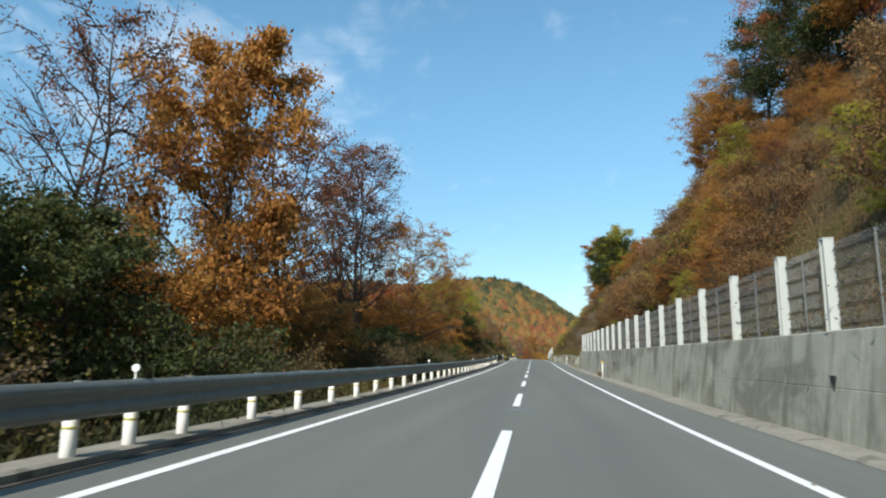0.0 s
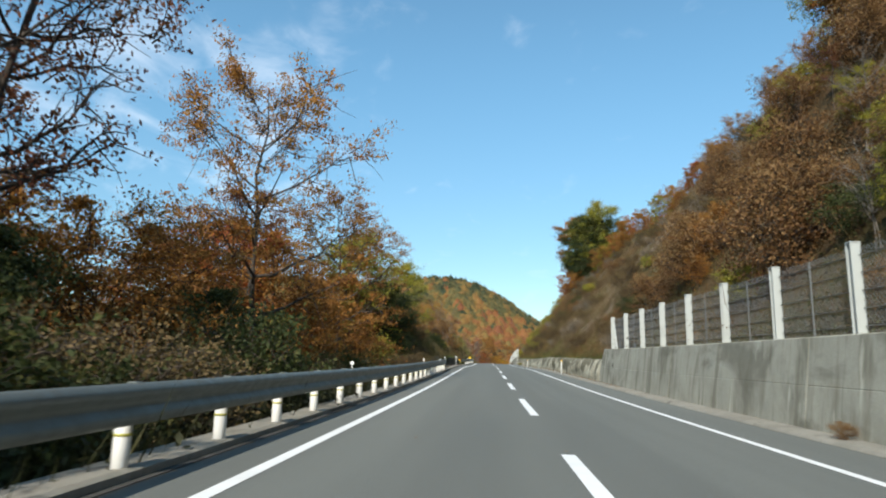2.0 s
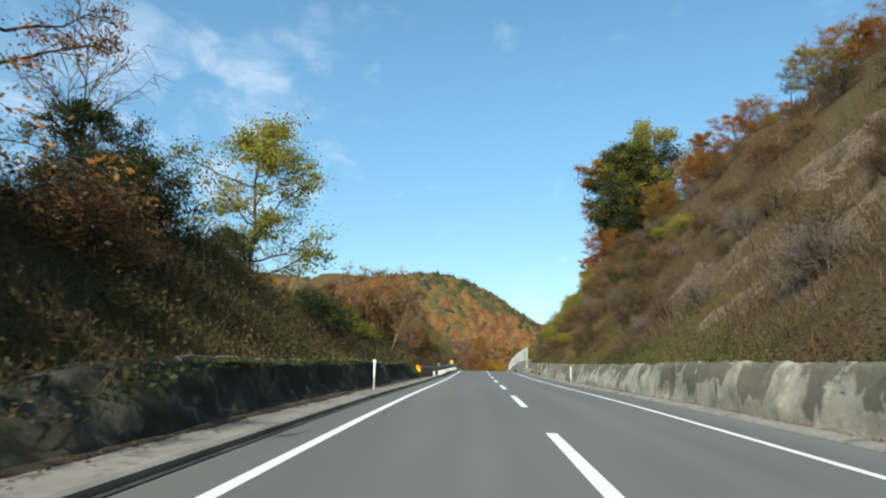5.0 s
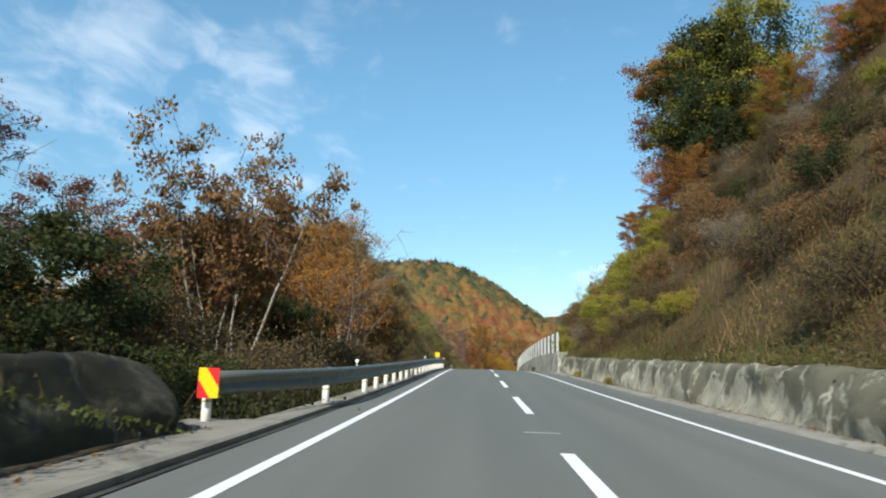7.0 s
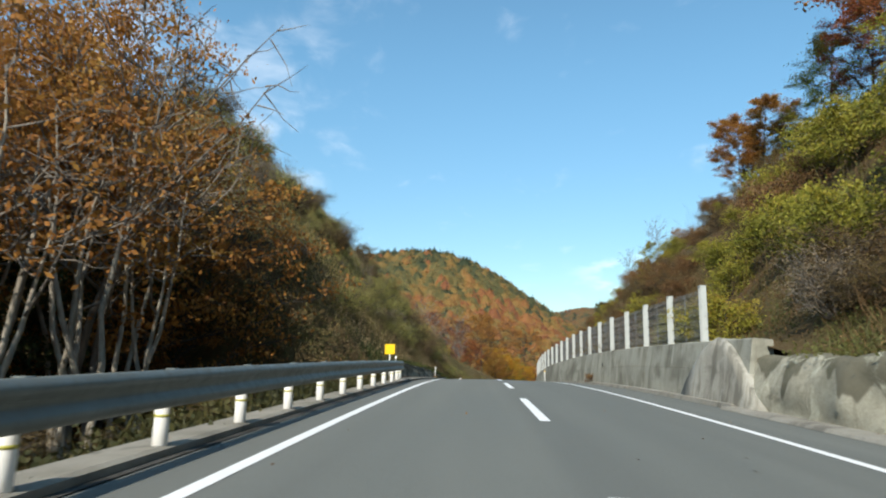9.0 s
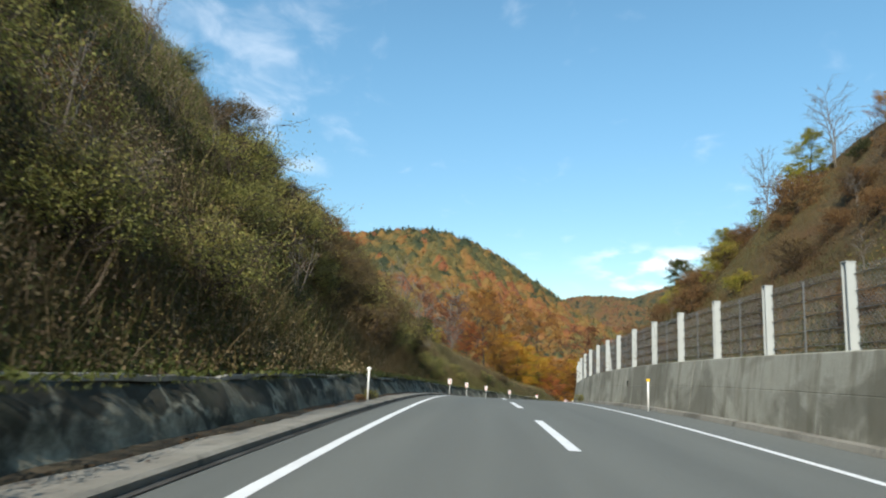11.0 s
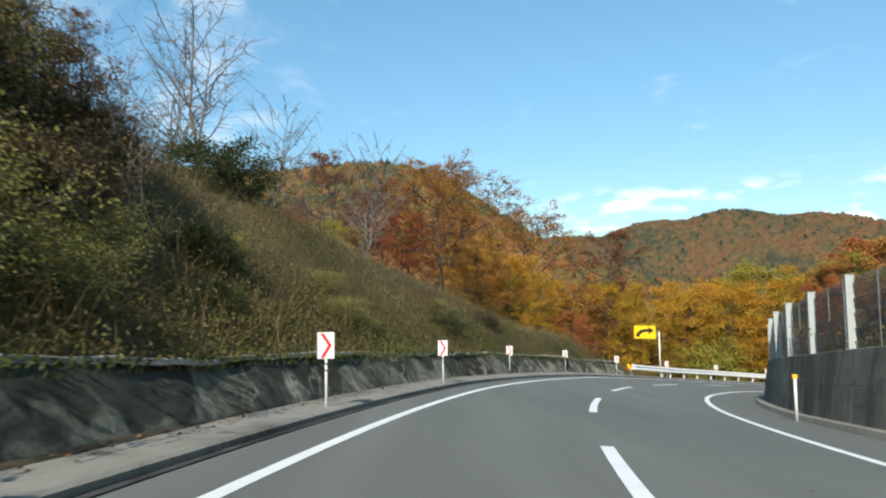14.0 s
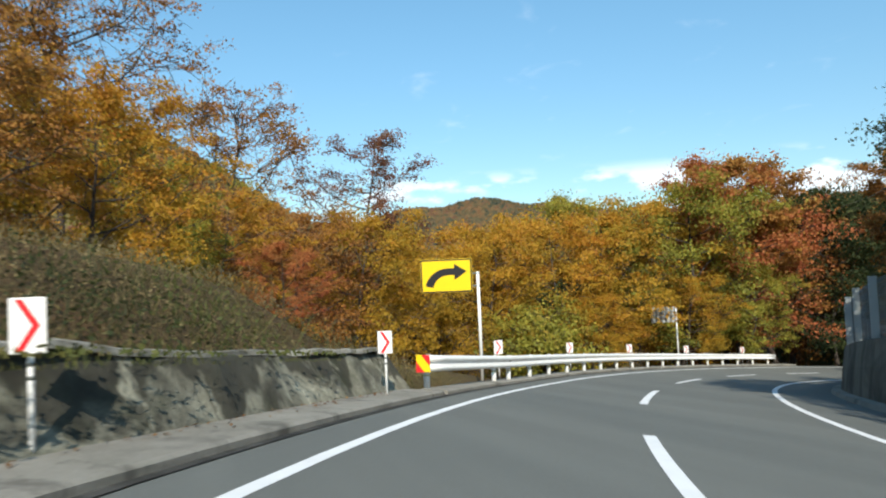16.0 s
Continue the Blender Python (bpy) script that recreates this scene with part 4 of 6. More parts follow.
guardrail(259.2, 297.6, -4.15, np.concatenate([[259.6, 263.6], np.arange(264.8, 297.3, 2.0)]), WHITE_STEEL, "clean white guardrail on white posts round the bend", 0.35, 0)

# ---- signs and posts ----


def flat_shape(name, pts, y0, y1, material):
    """A thin plate cut to an outline in x and z."""
    k = len(pts)
    vv = [(x, y0, z) for x, z in pts] + [(x, y1, z) for x, z in pts]
    faces = [tuple(range(k)), tuple(range(2 * k - 1, k - 1, -1))] + [(i, k + i, k + (i + 1) % k, (i + 1) % k) for i in range(k)]
    me = mesh_of(name, vv, faces, material)
    b = bmesh.new()
    b.from_mesh(me)
    bmesh.ops.triangulate(b, faces=[f for f in b.faces if len(f.verts) > 4])
    bmesh.ops.recalc_face_normals(b, faces=b.faces)
    b.to_mesh(me)
    b.free()
    return me


def stripe_plate(s, d, up, w, h, label):
    """An end plate with slanting red and yellow stripes."""
    t = thing("hazard_plate", label, "hazard marker", at=stand(s, d, up))
    bm2 = bmesh.new()
    box_bm(bm2, (w, 0.02, h), (0, 0, h / 2), 0.004)
    part("plate", bm_mesh("plate", bm2, YELLOW), t)
    for band in ([(-w / 2, 0), (w * 0.1, 0), (-w / 2, h * 0.62)], [(-w * 0.12, h), (w / 2, h * 0.36), (w / 2, h)]):
        part("stripe", flat_shape("stripe", band, -0.014, -0.0105, RED), t, "red stripe")
    return t


stripe_plate(116.62, -4.80, 0.42, 0.30, 0.42, "yellow plate with red slanting stripes on a guardrail end")
stripe_plate(259.1, -4.32, 0.44, 0.30, 0.36, "yellow plate with red slanting stripes on a white guardrail end")


def delineator_post(s, d, head, label):
    t = thing("delineator_post", label, "delineator", "delineators along the road", at=stand(s, d, 0.02))
    bm2 = bmesh.new()
    tube_bm(bm2, 0.03, -0.1, 0.92, 10)
    part("pole", bm_mesh("pole", bm2, WHITE_STEEL, True), t)
    bm2 = bmesh.new()
    box_bm(bm2, (0.115, 0.06, 0.09), (0, 0, 0.96), 0.014)
    part("reflector", bm_mesh("reflector", bm2, head), t, "square reflector head")
    return t


for s in (-6.0, 34.0, 74.6, 114.0, 193.3, 233.0):
    delineator_post(s, 4.42 if s < 150 else 4.35, ORANGE, "white delineator post with an orange reflector head")
for s, d in ((95.8, -4.25), (190.6, -4.42)):
    delineator_post(s, d, SIGN_WHITE, "white delineator post with a white reflector head")


PANEL_W, PANEL_H = 0.26, 0.41
bm = bmesh.new()
tube_bm(bm, 0.022, -0.1, 1.2, 10)
chev_pole = bm_mesh("pole", bm, WHITE_STEEL, True)
bm = bmesh.new()
tube_bm(bm, 0.024, 0.0, 0.03, 10)
chev_ring = bm_mesh("pole_ring", bm, ZINC, True)
bm = bmesh.new()
box_bm(bm, (PANEL_W, 0.012, PANEL_H), (0, -0.032, 1.0), 0.004)
chev_panel = bm_mesh("panel", bm, SIGN_WHITE)
chev_arrow = flat_shape("chevron", [(-0.085, 1.19), (-0.032, 1.19), (0.09, 1.0), (-0.032, 0.81), (-0.085, 0.81), (0.035, 1.0)], -0.0425, -0.0395, RED)


def chevron_sign():
    t = thing("chevron_sign", "white panel with a red chevron on a thin white pole", "road sign", "chevron signs round the bend")
    part("pole", chev_pole, t)
    for z in (0.60, 0.70):
        part("pole_ring", chev_ring, t, "grey clamp ring", Matrix.Translation((0, 0, z)))
    p = part("panel", chev_panel, t, "white sign panel")
    part("chevron", chev_arrow, p, "red chevron pointing round the bend")
    return t


first_sign = chevron_sign()
CHEVRONS = [(219.3, -4.15), (226.6, -4.1), (233.8, -4.02), (243.3, -4.7), (250.75, -4.72), (257.4, -4.4), (265.0, -4.5), (272.2, -4.5), (279.4, -4.5), (286.8, -4.5), (294.2, -4.5)]
first_sign.matrix_basis = stand(*CHEVRONS[0], 0.03, 6)
for s, d in CHEVRONS[1:]:
    copy_thing(first_sign, stand(s, d, 0.03, 16 if s < 259 else 26))


def arrow_sign():
    """A large yellow panel with a curved black arrow, on one pole."""
    t = thing("bend_sign", "yellow panel with a curved black arrow on a white pole", "road sign", at=stand(265.6, -5.3, 0, 18))
    bm2 = bmesh.new()
    tube_bm(bm2, 0.05, -0.3, 3.4, 14)
    part("pole", bm_mesh("pole", bm2, WHITE_STEEL, True), t)
    for z in (2.95, 3.35):
        bm2 = bmesh.new()
        box_bm(bm2, (0.7, 0.03, 0.05), (-0.3, -0.03, z), 0.005)
        part("crossbar", bm_mesh("crossbar", bm2, ZINC), t)
    w, h, cx, cz = 1.66, 1.08, -1.0, 3.3
    bm2 = bmesh.new()
    box_bm(bm2, (w, 0.02, h), (cx, -0.06, cz), 0.005)
    panel = part("panel", bm_mesh("panel", bm2, YELLOW), t, "yellow panel with a black border")
    e, b = 0.012, 0.045
    for nm, pts in (("border", [(-w / 2 + e, h / 2 - e - b), (w / 2 - e, h / 2 - e - b), (w / 2 - e, h / 2 - e), (-w / 2 + e, h / 2 - e)]),
                    ("border", [(-w / 2 + e, -h / 2 + e), (w / 2 - e, -h / 2 + e), (w / 2 - e, -h / 2 + e + b), (-w / 2 + e, -h / 2 + e + b)]),
                    ("border", [(-w / 2 + e, -h / 2 + e + b), (-w / 2 + e + b, -h / 2 + e + b), (-w / 2 + e + b, h / 2 - e - b), (-w / 2 + e, h / 2 - e - b)]),
                    ("border", [(w / 2 - e - b, -h / 2 + e + b), (w / 2 - e, -h / 2 + e + b), (w / 2 - e, h / 2 - e - b), (w / 2 - e - b, h / 2 - e - b)])):
        part(nm, flat_shape(nm, [(cx + x, cz + z) for x, z in pts], -0.074, -0.0705, BLACK), panel)
    outer, inner = [], []
    for i in range(11):
        a = radians(172 - 82 * i / 10)
        outer.append((cx + 0.08 + 0.76 * math.cos(a), cz - 0.42 + 0.66 * math.sin(a)))
        inner.append((cx + 0.08 + 0.50 * math.cos(a), cz - 0.42 + 0.44 * math.sin(a)))
    tip = [(cx + 0.26, outer[-1][1]), (cx + 0.26, cz + 0.38), (cx + 0.66, cz + 0.12), (cx + 0.26, cz - 0.14), (cx + 0.26, inner[-1][1])]
    part("arrow", flat_shape("arrow", outer + tip + inner[::-1], -0.075, -0.0705, BLACK), panel, "black arrow curving right")
    return t


arrow_sign()


def ribbed_sign():
    """The ribbed back of a sign board on a pole, far round the bend."""
    t = thing("ribbed_sign", "pale grey board with upright ribs on a pole", "road sign", at=stand(287.2, -5.2, 0, 30))
    bm2 = bmesh.new()
    tube_bm(bm2, 0.045, -0.3, 3.5, 12)
    part("pole", bm_mesh("pole", bm2, WHITE_STEEL, True), t)
    bm2 = bmesh.new()
    box_bm(bm2, (1.45, 0.03, 0.95), (-0.75, -0.05, 3.12), 0.006)
    board = part("board", bm_mesh("board", bm2, GREY), t)
    bm2 = bmesh.new()
    box_bm(bm2, (0.15, 0.05, 0.46), (0, 0, 0), 0.006)
    rib = bm_mesh("rib", bm2, FENCE_POST)
    for k in range(5):
        for z in (2.87, 3.37):
            part("rib", rib, board, at=pose(-1.33 + 0.29 * k, -0.085, z))
    return t


ribbed_sign()


def marker_plate():
    t = thing("marker_plate", "small yellow square plate on a short pole", "hazard marker", at=stand(167.2, -4.75))
    bm2 = bmesh.new()
    tube_bm(bm2, 0.025, -0.1, 1.5, 10)
    part("pole", bm_mesh("pole", bm2, WHITE_STEEL, True), t)
    bm2 = bmesh.new()
    box_bm(bm2, (0.42, 0.015, 0.42), (0, -0.035, 1.3), 0.006)
    part("plate", bm_mesh("plate", bm2, YELLOW), t, "yellow square plate")
    return t


marker_plate()

# ---- trees ----


def limb_tubes(paths, sides=5):
    """Tapered tubes along paths of (points, radii) joined into one mesh's arrays."""
    V, F, base = [], [], 0
    for pts, rad in paths:
        pts = np.asarray(pts)
        n = len(pts)
        k = sides if rad[0] > 0.03 else 3
        tang = np.gradient(pts, axis=0)
        tang /= np.linalg.norm(tang, axis=1, keepdims=True) + 1e-9
        u = np.cross(tang, [0.31, 0.87, 0.38])
        u /= np.linalg.norm(u, axis=1, keepdims=True) + 1e-9
        w = np.cross(tang, u)
        a = np.arange(k) * 2 * np.pi / k
        ring = pts[:, None] + np.asarray(rad)[:, None, None] * (np.cos(a)[None, :, None] * u[:, None] + np.sin(a)[None, :, None] * w[:, None])
        V.append(ring.reshape(-1, 3))
        i = np.arange(n - 1)[:, None] * k
        j = np.arange(k)
        F.append((np.stack([i + j, i + (j + 1) % k, i + k + (j + 1) % k, i + k + j], -1) + base).reshape(-1, 4))
        base += n * k
    return np.concatenate(V), np.concatenate(F)


def leaf_cards(rng, centres, bunch, size, droop=0.3, long=1.9, facing=None):
    """One small leaf of four corners at each centre, turned at random or, loosely, to its facing."""
    n = len(centres)
    ax = rng.normal(size=(n, 3))
    ax[:, 2] -= droop
    if facing is not None:
        ax = np.cross(ax, facing + rng.normal(size=(n, 3)) * 0.35)
    ax /= np.linalg.norm(ax, axis=1, keepdims=True) + 1e-9
    side = np.cross(ax, rng.normal(size=(n, 3)) if facing is None else facing)
    side /= np.linalg.norm(side, axis=1, keepdims=True) + 1e-9
    sz = size * rng.uniform(0.6, 1.35, (n, 1))
    half = ax * sz * long / 2
    v = np.stack([centres - half, centres + side * sz * 0.5, centres + half, centres - side * sz * 0.5], 1).reshape(-1, 3)
    return v, np.arange(4 * n).reshape(-1, 4), np.repeat(bunch, 4)


def grow(rng, height, spread, trunks=1, lean=0.06, start=0.3, limbs=13, twigs=6, up=0.55):
    """Limb paths of a tree and the points where its leaves hang, each with the number of its limb."""
    paths, tips, owner = [], [], []
    for t in range(trunks):
        n = 9
        tall = height * (1 if t == 0 else rng.uniform(0.7, 0.95))
        z = np.linspace(-0.6, tall, n)
        out = rng.normal(size=2) * (lean if trunks == 1 else 0.16)
        wob = np.cumsum(rng.normal(size=(n, 2)) * height * 0.014, axis=0)
        pts = np.column_stack([out[0] * z.clip(0) + wob[:, 0], out[1] * z.clip(0) + wob[:, 1], z])
        r0 = height * 0.0125 / (1 if trunks == 1 else 1.6) + 0.025
        rad = r0 * (1 - np.linspace(0, 0.93, n)) + 0.006
        rad[0] *= 1.25
        paths.append((pts, rad))
        for b in range(limbs):
            f = start + (1 - start) * ((b + rng.uniform(0, 0.9)) / limbs)
            p0 = np.array([np.interp(f * tall, z, pts[:, i]) for i in range(3)])
            az = b * 2.4 + rng.uniform(-0.6, 0.6)
            shape = np.sin(np.pi * min(1, (0.25 + 0.75 * (f - start) / (1 - start)))) ** 0.6
            ln = spread * shape * rng.uniform(0.7, 1.15) + 0.3
            m = 6
            q = np.linspace(0, 1, m)
            rise = up * rng.uniform(0.5, 1.3)
            path = p0 + np.column_stack([np.cos(az) * ln * q, np.sin(az) * ln * q, ln * rise * q ** 1.3]) + np.cumsum(rng.normal(size=(m, 3)) * ln * 0.035, axis=0) * (q[:, None] > 0)
            r1 = max(0.012, np.interp(f, [0, 1], [r0, 0.025]) * 0.56)
            paths.append((path, r1 * (1 - 0.85 * q) + 0.004))
            for k in range(twigs):
                g = rng.uniform(0.3, 1.0)
                p1 = np.array([np.interp(g, q, path[:, i]) for i in range(3)])
                dirn = np.array([np.cos(az), np.sin(az), 0.4]) + rng.normal(size=3) * 0.8
                dirn /= np.linalg.norm(dirn)
                tl = ln * rng.uniform(0.22, 0.5) + 0.15
                tw = p1 + dirn * tl * np.linspace(0, 1, 4)[:, None] + np.cumsum(rng.normal(size=(4, 3)) * tl * 0.05, axis=0)
                paths.append((tw, np.array([0.016, 0.011, 0.007, 0.004]) * (0.6 + height / 14)))
                for w in (0.45, 0.75, 1.0):
                    tips.append(p1 + dirn * tl * w)
                    owner.append(t * 100 + b + 0.1 * k)
    return paths, np.array(tips), np.array(owner)


def tree_meshes(name, seed, height, spread, leaves, leaf_size, leaf_mat_, bark, bough_bark=None, puff=0.45, keep=1.0, tube_sides=6, apart=False, **grow_args):
    rng = np.random.RandomState(seed)
    paths, tips, owner = grow(rng, height, spread, **grow_args)
    stem = [len(q[0]) == 9 for q in paths]
    stems = [q for q, k in zip(paths, stem) if k]
    groups = [[q] for q in stems] if apart else [stems]
    trunk = [quads_mesh(name + "_trunk", *limb_tubes(g, tube_sides), bark, smooth=True) for g in groups]
    v, f = limb_tubes([q for q, k in zip(paths, stem) if not k], tube_sides)
    bough = quads_mesh(name + "_bough", v, f, bough_bark or bark, smooth=True)
    crown = None
    if leaves:
        if keep < 1:
            sel = rng.uniform(size=len(tips)) < keep
            tips, owner = tips[sel], owner[sel]
        pick = rng.randint(0, len(tips), leaves)
        hue = {o: rng.uniform() for o in set(np.round(owner, 1))}
        b = np.array([hue[np.round(o, 1)] for o in owner])[pick]
        b = np.clip(b * 0.7 + 0.3 * (tips[pick][:, 2] / height) + rng.normal(size=leaves) * 0.05, 0, 1)
        wide = rng.uniform(0.55, 1.45, len(tips))[pick][:, None]
        c = tips[pick] + rng.normal(size=(leaves, 3)) * puff * wide * np.array([1, 1, 0.5])
        v, f, b = leaf_cards(rng, c, b, leaf_size)
        crown = quads_mesh(name + "_crown", v, f, leaf_mat_, b)
    return trunk, bough, crown


KINDS = {}


def kind_of_tree(key, label, name="tree", category="tree", **args):
    trunk, bough, crown = tree_meshes(key, **args)
    top = max(np.percentile([v.co.z for v in m.vertices], 99.7) for m in (*trunk, bough, crown) if m)
    KINDS[key] = (name, label, category, trunk, bough, crown, float(top))


kind_of_tree("oak", "orange-brown oak tree with dense drooping autumn leaves", name="oak_tree", seed=1, height=12, spread=3.5, leaves=34000, leaf_size=0.098, leaf_mat_=LEAF_ORANGE, bark=BARK, puff=0.3, keep=0.8, limbs=22, twigs=12, start=0.12)
kind_of_tree("oak2", "orange oak tree with a broad leafy crown", name="oak_tree", seed=2, height=9, spread=4.0, leaves=22400, leaf_size=0.0722, leaf_mat_=LEAF_ORANGE, bark=BARK, puff=0.28, keep=0.6, limbs=18, twigs=11, start=0.1, trunks=2)
kind_of_tree("oak3", "orange-brown tree on several light bare stems", name="oak_tree", seed=19, height=11, spread=3.0, leaves=22000, leaf_size=0.075, leaf_mat_=LEAF_ORANGE, bark=BARK_LIGHT, bough_bark=BARK_PALE, puff=0.3, keep=0.7, limbs=12, twigs=9, start=0.58, trunks=4, up=0.8, apart=True)
kind_of_tree("thin", "tall half-bare tree with thin brown leaves", name="slender_tree", seed=3, height=14, spread=2.6, leaves=7000, leaf_size=0.0608, leaf_mat_=LEAF_RUSSET, bark=BARK, puff=0.2, keep=0.6, limbs=22, twigs=12, start=0.34, trunks=2, up=0.7)
kind_of_tree("thin2", "slender half-bare tree with brown and orange leaves", name="slender_tree", seed=4, height=12, spread=2.7, leaves=10000, leaf_size=0.0608, leaf_mat_=LEAF_RUSSET, bark=BARK, puff=0.2, keep=0.6, limbs=18, twigs=11, start=0.4, up=0.6)
kind_of_tree("airy", "spreading tree with airy orange and yellow leaves", name="slender_tree", seed=5, height=11.5, spread=4.0, leaves=16000, leaf_size=0.0593, leaf_mat_=LEAF_ORANGE, bark=BARK, puff=0.2, keep=0.5, limbs=18, twigs=15, start=0.33, up=0.6)
kind_of_tree("bare", "leafless tree with fine grey twigs", name="bare_tree", seed=6, height=10, spread=2.2, leaves=0, leaf_size=0.076, leaf_mat_=LEAF_BROWN, bark=BARK_PALE, limbs=15, twigs=10, start=0.36, trunks=2, up=1.25)
kind_of_tree("green", "dark evergreen tree with dense leaves", name="evergreen_tree", seed=7, height=7.5, spread=2.6, leaves=24000, leaf_size=0.076, leaf_mat_=LEAF_GREEN, bark=BARK, puff=0.3, keep=0.7, limbs=24, twigs=11, start=0.08)
kind_of_tree("olive", "olive-green tree turning yellow", seed=8, height=9, spread=3.0, leaves=20800, leaf_size=0.0722, leaf_mat_=LEAF_LIGHT, bark=BARK, puff=0.28, keep=0.6, limbs=20, twigs=11, start=0.15)
kind_of_tree("gold", "golden-yellow tree with a full rounded crown", seed=9, height=10, spread=4.2, leaves=27200, leaf_size=0.0798, leaf_mat_=LEAF_YELLOW, bark=BARK, puff=0.3, keep=0.55, limbs=22, twigs=12, start=0.1)
kind_of_tree("red", "red maple tree with a spreading crown", name="maple_tree", seed=10, height=9.5, spread=3.8, leaves=20800, leaf_size=0.0722, leaf_mat_=LEAF_RED, bark=BARK, puff=0.28, keep=0.55, limbs=20, twigs=12, start=0.15)
kind_of_tree("stems", "clump of pale slender stems with brown leaves", name="stem_clump", seed=11, height=8, spread=1.9, leaves=9500, leaf_size=0.09, leaf_mat_=LEAF_BROWN, bark=BARK_LIGHT, bough_bark=BARK_PALE, puff=0.22, keep=0.5, limbs=7, twigs=6, start=0.6, trunks=6, up=1.0, apart=True)
kind_of_tree("poles", "clump of pale slender bare stems", name="stem_clump", seed=21, height=8, spread=1.5, leaves=1300, leaf_size=0.08, leaf_mat_=LEAF_ORANGE, bark=BARK_LIGHT, bough_bark=BARK_PALE, puff=0.22, keep=0.5, limbs=6, twigs=5, start=0.62, trunks=5, up=1.2, apart=True)
kind_of_tree("shrub", "low dark green shrub with small leaves", name="shrub", category="shrub", seed=12, height=2.6, spread=1.5, leaves=8000, leaf_size=0.0646, leaf_mat_=LEAF_GREEN, bark=BARK, puff=0.2, limbs=9, twigs=9, start=0.05, trunks=3)
kind_of_tree("scrub", "low brown and olive bush with fine dry leaves", name="bush", category="bush", seed=16, height=1.7, spread=1.15, leaves=6500, leaf_size=0.036, leaf_mat_=SHRUBS, bark=BARK, puff=0.16, limbs=10, twigs=9, start=0.05, trunks=4)
kind_of_tree("dusk", "olive-brown bush with dense small leaves, coloured dark as in shade", name="bush", category="bush", seed=17, height=1.8, spread=1.2, leaves=6500, leaf_size=0.036, leaf_mat_=THICKET, bark=BARK, puff=0.16, limbs=10, twigs=9, start=0.05, trunks=4)
kind_of_tree("thickset", "dark olive tree with a dense bushy crown", name="broadleaf_tree", seed=27, height=4.5, spread=2.2, leaves=14000, leaf_size=0.056, leaf_mat_=THICKET, bark=BARK, puff=0.26, limbs=20, twigs=10, start=0.06, trunks=2)
kind_of_tree("moss", "soft olive-green bush with fine leaves", name="bush", category="bush", seed=20, height=1.7, spread=1.2, leaves=6500, leaf_size=0.036, leaf_mat_=OLIVE, bark=BARK, puff=0.18, limbs=10, twigs=9, start=0.05, trunks=4)
kind_of_tree("straw_tuft_bush", "pale tan bush of dry stalks", name="bush", category="bush", seed=18, height=1.3, spread=0.8, leaves=2600, leaf_size=0.034, leaf_mat_=STRAW, bark=BARK_PALE, puff=0.14, limbs=9, twigs=8, start=0.05, trunks=6, up=1.2)
kind_of_tree("sapling", "thin pale leafless sapling", name="sapling", category="sapling", seed=15, height=3.2, spread=0.55, leaves=260, leaf_size=0.05, leaf_mat_=LEAF_BROWN, bark=BARK_PALE, puff=0.1, keep=0.5, limbs=5, twigs=4, start=0.4, trunks=4, up=1.6)
kind_of_tree("rust", "low rust-brown shrub with dry leaves", name="shrub", category="shrub", seed=13, height=2.8, spread=1.6, leaves=6720, leaf_size=0.0646, leaf_mat_=LEAF_BROWN, bark=BARK, puff=0.22, limbs=9, twigs=9, start=0.05, trunks=4)
kind_of_tree("lime", "yellow-green leafy shrub on a slope", name="shrub", category="shrub", seed=14, height=2.4, spread=1.4, leaves=7200, leaf_size=0.0684, leaf_mat_=LEAF_LIGHT, bark=BARK, puff=0.2, limbs=9, twigs=9, start=0.05, trunks=3)
FIRST = {}


def plant_xy(key, x, y, height, turn=None, sink=0.15, slim=1.0):
    name, label, category, trunk, bough, crown, own = KINDS[key]
    z = float(ground_xy(np.array([x]), np.array([y]))[0]) - sink
    k = height / own
    turn = random.uniform(0, 360) if turn is None else turn
    m = pose(x, y, z, random.uniform(-2, 2), random.uniform(-2, 2), turn)
    if key in FIRST:
        ob = copy_thing(FIRST[key], m)
    else:
        ob = thing(name, label, category, "trees and shrubs beside the road", at=m)
        for m in trunk:
            part("trunk" if len(trunk) == 1 else "stem", m, ob)
        part("bough", bough, ob)
        if crown:
            part("crown", crown, ob)
        FIRST[key] = ob
    ob.scale = (k * slim * random.uniform(0.92, 1.08), k * slim * random.uniform(0.92, 1.08), k)
    return ob


def plant(key, s, d, height, turn=None, slim=1.0):
    x, y, _ = place(s, d)
    return plant_xy(key, float(x), float(y), height, turn, slim=slim)


def plant_to(key, s, d, top, slim=1.0):
    """A tree whose crown ends that high over the road."""
    h, _ = side_height(np.array([float(s)]), np.array([float(d)]))
    return plant(key, s, d, top - float(h[0]), slim=slim)


random.seed(4)
